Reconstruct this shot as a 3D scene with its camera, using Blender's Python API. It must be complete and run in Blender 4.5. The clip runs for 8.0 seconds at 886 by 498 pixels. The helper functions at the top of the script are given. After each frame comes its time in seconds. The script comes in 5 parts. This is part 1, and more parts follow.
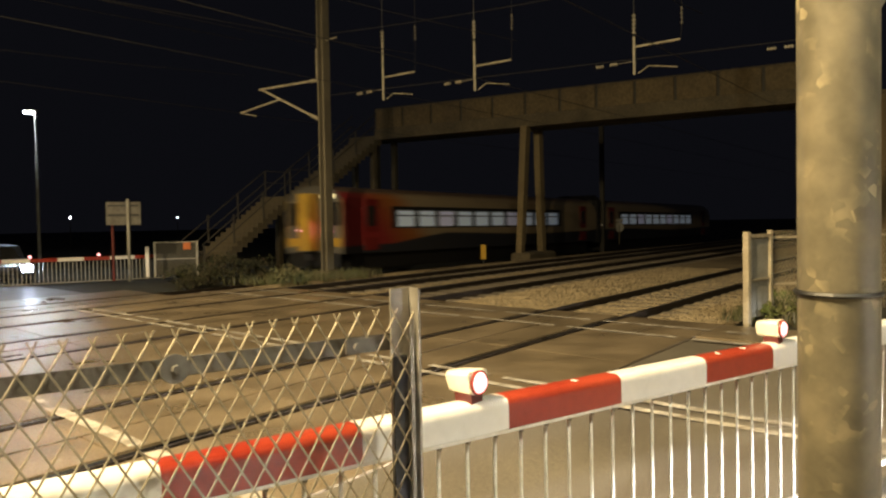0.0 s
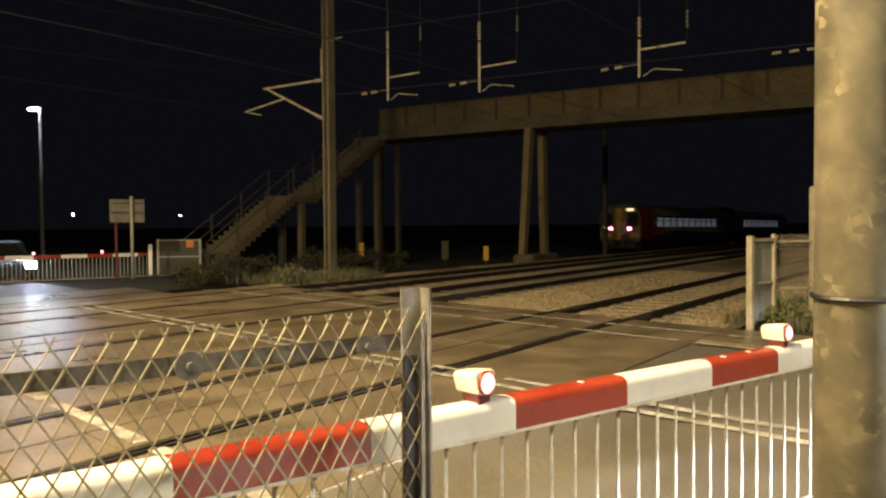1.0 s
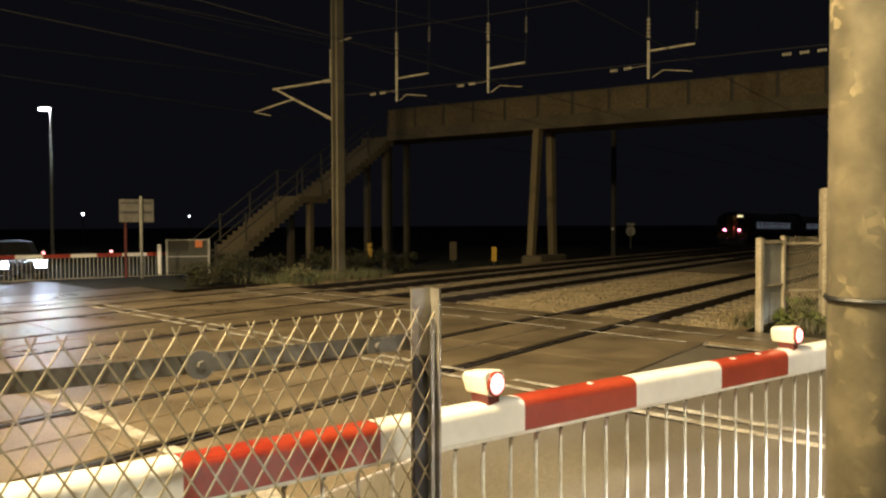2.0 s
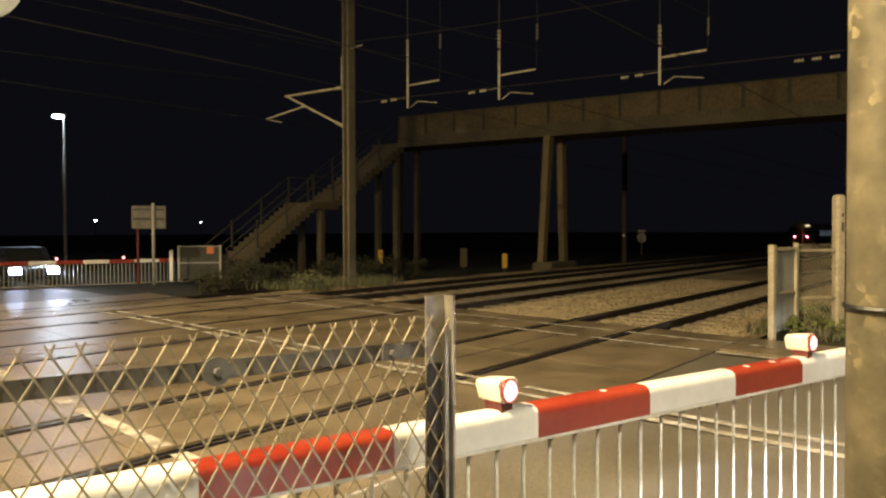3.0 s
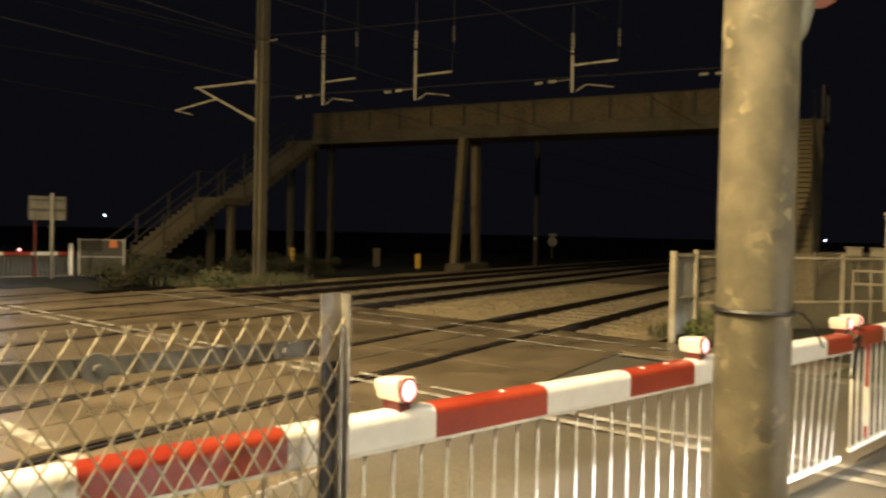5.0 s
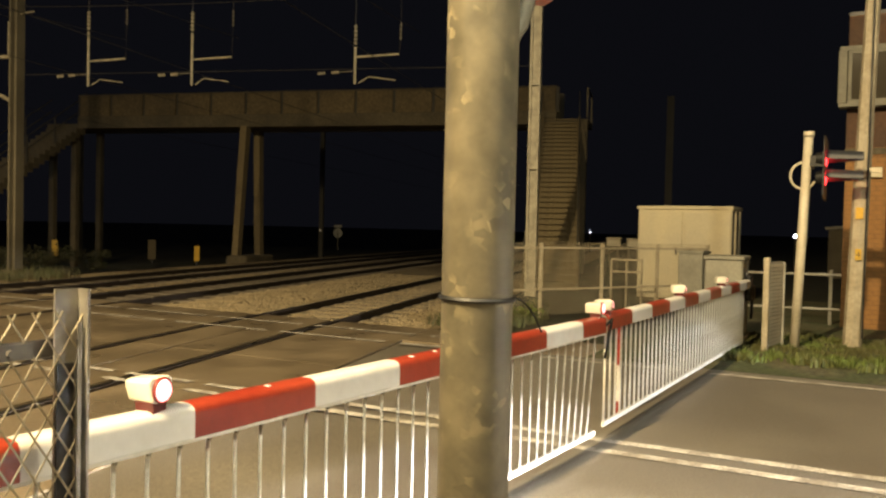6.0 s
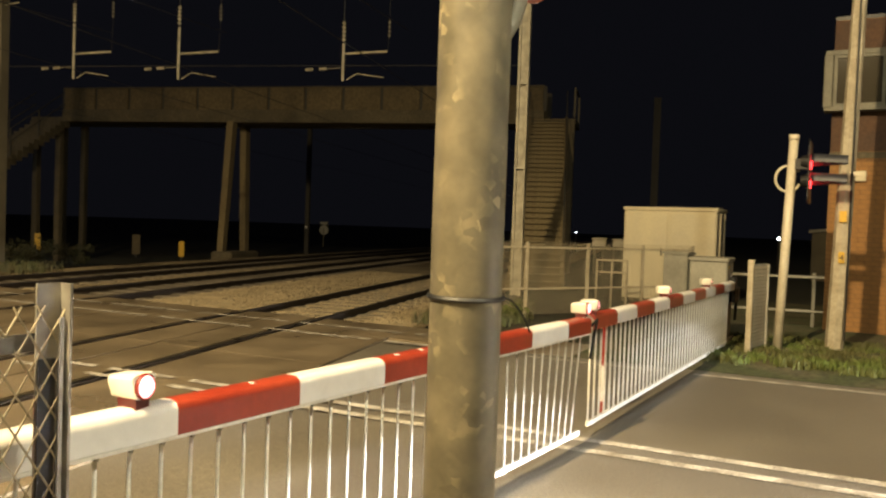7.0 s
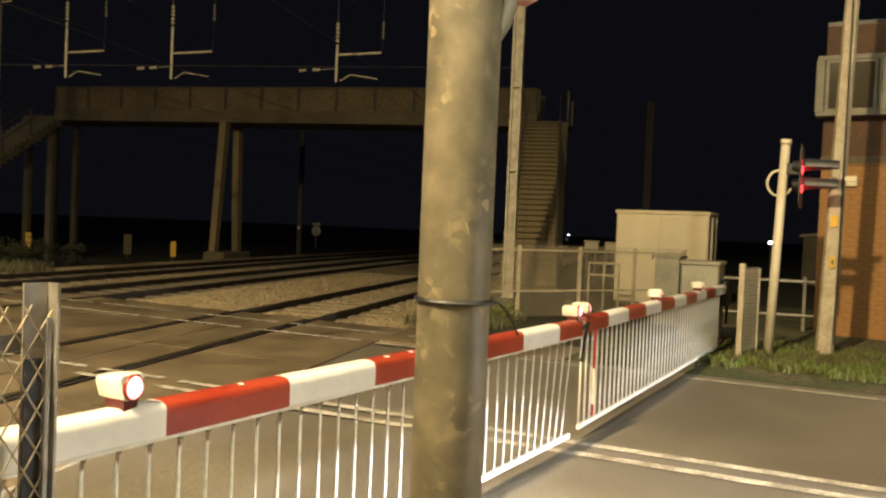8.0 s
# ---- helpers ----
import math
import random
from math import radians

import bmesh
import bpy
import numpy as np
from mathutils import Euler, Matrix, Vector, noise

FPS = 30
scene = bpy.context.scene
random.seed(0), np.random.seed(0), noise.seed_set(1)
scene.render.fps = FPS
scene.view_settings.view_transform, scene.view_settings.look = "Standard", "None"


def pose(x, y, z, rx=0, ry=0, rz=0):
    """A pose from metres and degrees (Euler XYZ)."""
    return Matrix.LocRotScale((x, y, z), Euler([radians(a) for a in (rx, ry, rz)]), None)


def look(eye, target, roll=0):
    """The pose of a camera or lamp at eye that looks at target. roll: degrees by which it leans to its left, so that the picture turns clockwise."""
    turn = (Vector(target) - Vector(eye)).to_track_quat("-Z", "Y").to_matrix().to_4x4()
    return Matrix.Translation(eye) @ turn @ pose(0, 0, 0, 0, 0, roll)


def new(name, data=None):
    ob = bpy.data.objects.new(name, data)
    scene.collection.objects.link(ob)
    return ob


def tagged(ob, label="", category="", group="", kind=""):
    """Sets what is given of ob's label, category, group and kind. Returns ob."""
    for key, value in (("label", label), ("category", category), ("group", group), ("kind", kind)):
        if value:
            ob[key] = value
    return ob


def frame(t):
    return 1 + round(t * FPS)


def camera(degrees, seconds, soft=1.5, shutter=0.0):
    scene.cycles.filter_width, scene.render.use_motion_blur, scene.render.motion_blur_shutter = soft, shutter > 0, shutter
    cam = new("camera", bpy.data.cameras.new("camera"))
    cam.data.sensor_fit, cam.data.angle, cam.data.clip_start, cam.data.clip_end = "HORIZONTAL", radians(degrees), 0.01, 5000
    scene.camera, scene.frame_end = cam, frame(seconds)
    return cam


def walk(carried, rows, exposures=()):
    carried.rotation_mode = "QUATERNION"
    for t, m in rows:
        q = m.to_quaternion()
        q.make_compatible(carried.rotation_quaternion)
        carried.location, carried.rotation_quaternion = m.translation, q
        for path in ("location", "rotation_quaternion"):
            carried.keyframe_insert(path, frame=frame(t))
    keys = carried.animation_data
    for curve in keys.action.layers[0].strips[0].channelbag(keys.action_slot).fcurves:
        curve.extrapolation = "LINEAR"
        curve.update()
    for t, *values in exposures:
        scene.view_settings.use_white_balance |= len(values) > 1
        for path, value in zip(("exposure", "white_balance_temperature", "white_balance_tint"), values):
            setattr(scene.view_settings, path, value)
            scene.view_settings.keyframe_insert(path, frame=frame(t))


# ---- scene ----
cam = camera(56.0, 8.0, soft=2.3, shutter=0.5)
PATH = [
    (0, (0.267, 0.519, 1.526), (0.194, 2.517, 1.462), -1.0),
    (0.5, (0.254, 0.511, 1.527), (0.185, 2.509, 1.468), -0.6),
    (1, (0.243, 0.501, 1.527), (0.165, 2.498, 1.465), -0.4),
    (1.5, (0.244, 0.501, 1.526), (0.16, 2.498, 1.466), -0.4),
    (2, (0.237, 0.499, 1.526), (0.14, 2.496, 1.466), -0.2),
    (3.5, (0.226, 0.491, 1.529), (0.1, 2.487, 1.492), -0.2),
    (4, (0.239, 0.496, 1.528), (0.179, 2.494, 1.492), 0.1),
    (4.2, (0.24, 0.495, 1.526), (0.2, 2.494, 1.488), 0.5),
    (5.3, (0.290, 0.519, 1.524), (0.537, 2.503, 1.479), 1.4),
    (5.5, (0.307, 0.527, 1.524), (0.706, 2.486, 1.478), 1.5),
    (6, (0.35, 0.529, 1.522), (0.935, 2.441, 1.471), 1.3),
    (6.5, (0.346, 0.528, 1.52), (0.955, 2.432, 1.462), 2.1),
    (7, (0.349, 0.539, 1.522), (0.966, 2.44, 1.468), 2.0),
    (7.5, (0.353, 0.534, 1.524), (0.981, 2.432, 1.476), 2.2),
    (8, (0.356, 0.542, 1.523), (0.99, 2.439, 1.474), 2.4),
]
walk(cam, [(t, look(eye, target, roll)) for t, eye, target, roll in PATH])

# ---- world and light ----
world = bpy.data.worlds.new("night")
scene.world = world
world.use_nodes = True
world.node_tree.nodes["Background"].inputs["Color"].default_value = (0.7, 0.72, 1.0, 1)
world.node_tree.nodes["Background"].inputs["Strength"].default_value = 0.005


def lamp(name, kind, m, watts, color, radius=0.12, spot=0.0, blend=0.4):
    d = bpy.data.lights.new(name, kind)
    d.energy, d.color, d.shadow_soft_size = watts, color, radius
    if kind == "SPOT":
        d.spot_size, d.spot_blend = radians(spot), blend
    ob = new(name, d)
    ob.matrix_world = m
    return ob


SODIUM, COOL = (1.0, 0.755, 0.40), (0.80, 0.88, 1.0)
# tall street lamp out of view, in line with the near fence; then three lamps added to brighten, two behind the viewer,
# one across the tracks
lamp("unseen_lamp", "SPOT", look((-5.2, -0.7, 10.0), (-2.5, 4.2, 0)), 21500, SODIUM, 0.2, 146, 0.85)
lamp("unseen_lamp", "SPOT", look((4.0, -4.5, 9.5), (6.5, 6.0, 0)), 3700, (0.98, 0.93, 0.68), 0.2, 165, 0.5)
lamp("unseen_lamp", "SPOT", look((-3.5, -8.0, 9.0), (2.0, 6.0, 0)), 1500, SODIUM, 0.2, 165, 0.5)
lamp("unseen_lamp", "SPOT", look((-15.0, 15.0, 9.5), (-10.0, 20.5, 0)), 7500, SODIUM, 0.2, 106, 0.8)
# dipped headlamps of a car that waits, unseen, on the road behind the viewer
for b in (3.75, 5.0):
    lamp("unseen_road_beam", "SPOT", look((6 * 0.712 + b * 0.702, -6 * 0.702 + b * 0.712, 0.65), (-2 * 0.712 + b * 0.702, 2 * 0.702 + b * 0.712, -2.50)), 13000, (1.0, 0.96, 0.92), 0.05, 42, 0.10)
# two low spots added farther back to whiten the opposite barrier's bars
for b in (5.0, 6.2):
    lamp("unseen_road_beam", "SPOT", look((14 * 0.712 + b * 0.702, -14 * 0.702 + b * 0.712, 0.65), (-2 * 0.712 + 9.0 * 0.702, 2 * 0.702 + 9.0 * 0.712, -6.85)), 9000, (1.0, 0.98, 0.96), 0.06, 50, 0.10)
# headlamps of the cars that wait beyond the far barrier, and the LED street lamp there
for x, y in ((-16.7, 29.4), (-15.9, 30.3)):
    lamp("far_headlamp", "SPOT", look((x + 0.3, y - 0.3, 0.1), (x + 12, y - 12.5, 0.3)), 160, COOL, 0.06, 50, 0.6)
lamp("far_street_light", "SPOT", look((-22.9, 43.7, 7.7), (-17, 32, -0.5)), 1500, (0.72, 0.86, 1.0), 0.15, 140, 0.6)

# ---- materials ----


def mat(name, color, rough=0.6, metal=0.0, grain=0.12, scale=30.0, stain=0.25, stain_scale=1.3, bump=0.2, second=None, spec=0.5):
    """A worn surface: fine grain, larger stains and a light relief."""
    m = bpy.data.materials.new(name)
    m.use_nodes = True
    nt = m.node_tree
    b = nt.nodes["Principled BSDF"]
    co = nt.nodes.new("ShaderNodeTexCoord")
    n1, n2 = nt.nodes.new("ShaderNodeTexNoise"), nt.nodes.new("ShaderNodeTexNoise")
    n1.inputs["Scale"].default_value, n1.inputs["Detail"].default_value = scale, 6
    n2.inputs["Scale"].default_value, n2.inputs["Detail"].default_value = stain_scale, 5
    mix1, mix2 = nt.nodes.new("ShaderNodeMix"), nt.nodes.new("ShaderNodeMix")
    dark = tuple(c * (1 - stain) for c in color) if second is None else second
    for x, lo, hi in ((mix1, dark, color), ):
        x.data_type = "RGBA"
        x.inputs[6].default_value, x.inputs[7].default_value = (*lo, 1), (*hi, 1)
    mix2.data_type, mix2.blend_type = "RGBA", "MULTIPLY"
    ramp = nt.nodes.new("ShaderNodeValToRGB")
    ramp.color_ramp.elements[0].position, ramp.color_ramp.elements[1].position = 0.38, 0.62
    grain_ramp = nt.nodes.new("ShaderNodeValToRGB")
    grain_ramp.color_ramp.elements[0].position, grain_ramp.color_ramp.elements[1].position = 0.3, 0.7
    g = 1 - 2 * grain
    grain_ramp.color_ramp.elements[0].color, grain_ramp.color_ramp.elements[1].color = (g, g, g, 1), (1, 1, 1, 1)
    for n in (n1, n2):
        nt.links.new(co.outputs["Object"], n.inputs["Vector"])
    nt.links.new(n2.outputs["Fac"], ramp.inputs["Fac"])
    nt.links.new(ramp.outputs["Color"], mix1.inputs[0])
    nt.links.new(n1.outputs["Fac"], grain_ramp.inputs["Fac"])
    mix2.inputs[0].default_value = 1.0
    nt.links.new(mix1.outputs[2], mix2.inputs[6])
    nt.links.new(grain_ramp.outputs["Color"], mix2.inputs[7])
    nt.links.new(mix2.outputs[2], b.inputs["Base Color"])
    b.inputs["Metallic"].default_value = metal
    b.inputs["Specular IOR Level"].default_value = spec
    rr = nt.nodes.new("ShaderNodeMapRange")
    rr.inputs[3].default_value, rr.inputs[4].default_value = max(0.03, rough - 0.12), min(1, rough + 0.12)
    nt.links.new(n2.outputs["Fac"], rr.inputs[0])
    nt.links.new(rr.outputs[0], b.inputs["Roughness"])
    if bump:
        bp = nt.nodes.new("ShaderNodeBump")
        bp.inputs["Strength"].default_value, bp.inputs["Distance"].default_value = bump, 0.01
        nt.links.new(n1.outputs["Fac"], bp.inputs["Height"])
        nt.links.new(bp.outputs["Normal"], b.inputs["Normal"])
    return m


def glow(name, color, strength):
    m = bpy.data.materials.new(name)
    m.use_nodes = True
    b = m.node_tree.nodes["Principled BSDF"]
    b.inputs["Base Color"].default_value = (*color, 1)
    b.inputs["Emission Color"].default_value = (*color, 1)
    b.inputs["Emission Strength"].default_value = strength
    return m


def glass(name, color, rough=0.05):
    m = bpy.data.materials.new(name)
    m.use_nodes = True
    b = m.node_tree.nodes["Principled BSDF"]
    b.inputs["Base Color"].default_value = (*color, 1)
    b.inputs["Roughness"].default_value, b.inputs["IOR"].default_value = rough, 1.5
    return m


ASPHALT = mat("asphalt", (0.215, 0.192, 0.152), 0.55, grain=0.28, scale=70, second=(0.15, 0.132, 0.105), stain_scale=0.5, bump=0.5)
DECK = mat("crossing_panel_rubber", (0.30, 0.235, 0.150), 0.31, grain=0.3, scale=55, second=(0.185, 0.145, 0.092), stain_scale=1.1, bump=0.4)
GAP = mat("flangeway_bed", (0.018, 0.015, 0.012), 0.9, grain=0.3)
LINE = mat("worn_road_paint", (0.68, 0.63, 0.54), 0.7, grain=0.3, scale=55, second=(0.34, 0.30, 0.24), stain_scale=5.0)
BALLAST = mat("ballast", (0.36, 0.285, 0.165), 0.9, grain=0.35, scale=26, second=(0.22, 0.17, 0.10), stain_scale=0.5, bump=1.0)
DARKBED = mat("soiled_ballast", (0.13, 0.10, 0.06), 0.9, grain=0.35, scale=26, second=(0.08, 0.062, 0.038), stain_scale=0.5, bump=1.0)
CREAMPAINT = mat("cream_post_paint", (0.60, 0.54, 0.41), 0.5, grain=0.08, second=(0.50, 0.44, 0.32), stain_scale=3)
STAIRCONCRETE = mat("stair_concrete", (0.20, 0.155, 0.08), 0.9, grain=0.2, scale=14, second=(0.18, 0.14, 0.075), stain_scale=0.8, bump=0.4)
BRICKDARK = mat("dark_brown_brick", (0.10, 0.052, 0.028), 0.85, grain=0.15, scale=25, second=(0.075, 0.04, 0.022), stain_scale=3)
STONE = mat("ballast_stone", (0.40, 0.32, 0.195), 0.85, grain=0.25, scale=20, bump=0.3)
EARTH = mat("dark_earth", (0.055, 0.05, 0.03), 0.95, grain=0.4, scale=9, second=(0.04, 0.045, 0.02), bump=1.0)
RAILSIDE = mat("rusty_rail", (0.045, 0.032, 0.022), 0.7, metal=0.3, grain=0.3)
RAILTOP = mat("polished_rail", (0.30, 0.28, 0.26), 0.3, metal=1.0, grain=0.1, bump=0.05)
SLEEPER = mat("concrete_sleeper", (0.20, 0.17, 0.13), 0.9, grain=0.25)
GALV = mat("galvanised_steel", (0.42, 0.40, 0.36), 0.42, metal=0.55, grain=0.12, scale=18, second=(0.30, 0.285, 0.25), stain_scale=9.0, bump=0.06)
GALVWIRE = mat("galvanised_wire", (0.43, 0.375, 0.26), 0.5, metal=0.2, grain=0.15, scale=60, bump=0.1)
GREYPAINT = mat("grey_paint", (0.36, 0.35, 0.31), 0.55, grain=0.1, second=(0.27, 0.26, 0.22), stain_scale=3)
WHITE = mat("white_gloss", (0.80, 0.79, 0.76), 0.32, grain=0.04, scale=25, second=(0.72, 0.70, 0.66), stain_scale=2.5, bump=0.04)
RED = mat("red_reflective", (0.31, 0.044, 0.020), 0.34, grain=0.08, scale=30, second=(0.24, 0.025, 0.013), stain_scale=2.0, bump=0.05)
BARWHITE = mat("skirt_white", (0.80, 0.78, 0.72), 0.4, grain=0.10, scale=30, second=(0.66, 0.63, 0.55), stain_scale=6)
BLACK = mat("black_plastic", (0.012, 0.012, 0.013), 0.5, grain=0.2)
RAILSTEEL = mat("dull_rail_steel", (0.17, 0.16, 0.14), 0.6, metal=0.2, grain=0.2, scale=30, second=(0.11, 0.10, 0.085), stain_scale=6)
PANEL = mat("parapet_concrete", (0.150, 0.113, 0.058), 0.9, grain=0.22, scale=9, second=(0.11, 0.083, 0.043), stain_scale=0.6, bump=0.3)
CONCRETE = mat("weathered_concrete", (0.125, 0.102, 0.062), 0.9, grain=0.2, scale=14, second=(0.088, 0.072, 0.044), stain_scale=0.8, bump=0.4)
CREAM = mat("cream_cabinet", (0.60, 0.525, 0.345), 0.55, grain=0.06, second=(0.50, 0.44, 0.31), stain_scale=1.2, bump=0.05)
BRICK = mat("orange_brick", (0.29, 0.145, 0.046), 0.85, grain=0.10, scale=25, second=(0.255, 0.127, 0.042), stain_scale=4)
MORTAR = mat("mortar", (0.27, 0.14, 0.055), 0.95, grain=0.2)
GRASS = mat("grass", (0.12, 0.165, 0.03), 0.75, grain=0.2, scale=12, second=(0.10, 0.095, 0.03), stain_scale=1.4)
BUSH = mat("dark_bush", (0.038, 0.045, 0.018), 0.8, grain=0.2, scale=12, second=(0.05, 0.045, 0.02), stain_scale=2)
BAYPAINT = mat("dull_bay_paint", (0.19, 0.175, 0.125), 0.6, grain=0.12, second=(0.13, 0.12, 0.085), stain_scale=3)
DULLRED = mat("dull_red", (0.13, 0.02, 0.015), 0.6, grain=0.12)
DARKGREY = mat("dark_grey_paint", (0.24, 0.23, 0.185), 0.55, grain=0.1, second=(0.18, 0.17, 0.135), stain_scale=3)
LEAF = mat("weed_leaf", (0.085, 0.10, 0.035), 0.7, grain=0.2, scale=12, second=(0.10, 0.085, 0.04), stain_scale=2)
YELLOW = mat("yellow_paint", (0.62, 0.38, 0.03), 0.55, grain=0.1)
ORANGE = mat("orange_plate", (0.75, 0.20, 0.03), 0.5, grain=0.08)
LAMPWHITE = mat("lamp_housing", (0.82, 0.78, 0.66), 0.35, grain=0.05, bump=0.03)
WINDOWGLASS = glass("dark_window", (0.02, 0.02, 0.018), 0.22)
# the bay panes' dim brown reflection is put into their base colour
BAYGLASS = glass("reflection_tinted_window", (0.045, 0.038, 0.026), 0.08)
REDGLOW = glow("red_lamp", (1.0, 0.03, 0.03), 14)
HOOD = mat("grey_hood", (0.035, 0.037, 0.045), 0.45, grain=0.1, bump=0.03)
LAMPFOOT = mat("lamp_foot_red", (0.10, 0.012, 0.010), 0.5, grain=0.1)
LENS = glow("red_lens", (1.0, 0.38, 0.38), 2.6)
HEADGLOW = glow("headlamp", (0.62, 0.74, 1.0), 60)
LEDGLOW = glow("led_head", (0.78, 0.90, 1.0), 60)
FARGLOW = glow("far_lamp", (0.85, 0.92, 1.0), 22)


def galvanised_tube():
    """Old hot-dip galvanising: dull yellowed zinc with bright flakes and dark runs."""
    m = mat("old_galvanised_tube", (0.20, 0.175, 0.118), 0.5, metal=0.2, grain=0.12, scale=40, second=(0.125, 0.112, 0.078), stain_scale=14, bump=0.05)
    nt = m.node_tree
    b = nt.nodes["Principled BSDF"]
    was = b.inputs["Base Color"].links[0].from_socket
    co = nt.nodes.new("ShaderNodeTexCoord")
    vor, big = nt.nodes.new("ShaderNodeTexVoronoi"), nt.nodes.new("ShaderNodeTexNoise")
    vor.inputs["Scale"].default_value, big.inputs["Scale"].default_value = 75, 16
    big.inputs["Detail"].default_value = 4
    nt.links.new(co.outputs["Object"], vor.inputs["Vector"])
    nt.links.new(co.outputs["Object"], big.inputs["Vector"])
    sep = nt.nodes.new("ShaderNodeSeparateColor")
    nt.links.new(vor.outputs["Color"], sep.inputs[0])
    flake = nt.nodes.new("ShaderNodeMapRange")
    flake.inputs[1].default_value, flake.inputs[2].default_value, flake.inputs[4].default_value = 0.62, 1.0, 0.5
    nt.links.new(sep.outputs[0], flake.inputs[0])
    gate = nt.nodes.new("ShaderNodeMapRange")
    gate.inputs[1].default_value, gate.inputs[2].default_value = 0.50, 0.66
    nt.links.new(big.outputs["Fac"], gate.inputs[0])
    mul = nt.nodes.new("ShaderNodeMath")
    mul.operation = "MULTIPLY"
    nt.links.new(flake.outputs[0], mul.inputs[0])
    nt.links.new(gate.outputs[0], mul.inputs[1])
    mx = nt.nodes.new("ShaderNodeMix")
    mx.data_type = "RGBA"
    nt.links.new(mul.outputs[0], mx.inputs[0])
    nt.links.new(was, mx.inputs[6])
    mx.inputs[7].default_value = (0.54, 0.46, 0.28, 1)
    nt.links.new(mx.outputs[2], b.inputs["Base Color"])
    return m


OLDTUBE = galvanised_tube()
VERGE = mat("verge_soil", (0.13, 0.115, 0.06), 0.95, grain=0.35, scale=14, second=(0.07, 0.085, 0.028), stain_scale=1.6, bump=1.0)

# ---- building helpers ----
HEAD = radians(31.3)
UX, UY = math.sin(HEAD), math.cos(HEAD)          # along the tracks
NX, NY = math.cos(HEAD), -math.sin(HEAD)         # across the tracks, towards the viewer
RX, RY = 0.712, -0.702                           # along the road, towards the viewer's side
BX, BY = 0.702, 0.712                            # across the road


def tr(n, s, z=0.0):
    return Vector((n * NX + s * UX, n * NY + s * UY, z))


def rb(a, b, z=0.0):
    return Vector((a * RX + b * BX, a * RY + b * BY, z))


def nb(n, b, z=0.0):
    """Where the line n of the tracks meets the line b of the road."""
    det = NX * BY - NY * BX
    return Vector(((n * BY - NY * b) / det, (NX * b - n * BX) / det, z))


def fall(n):
    """The ground drops by half a metre towards the farthest track."""
    u = min(1.0, max(0.0, (-15.0 - n) / 4.5))
    return -0.5 * u * u * (3 - 2 * u)


TRACK_TURN = -31.3


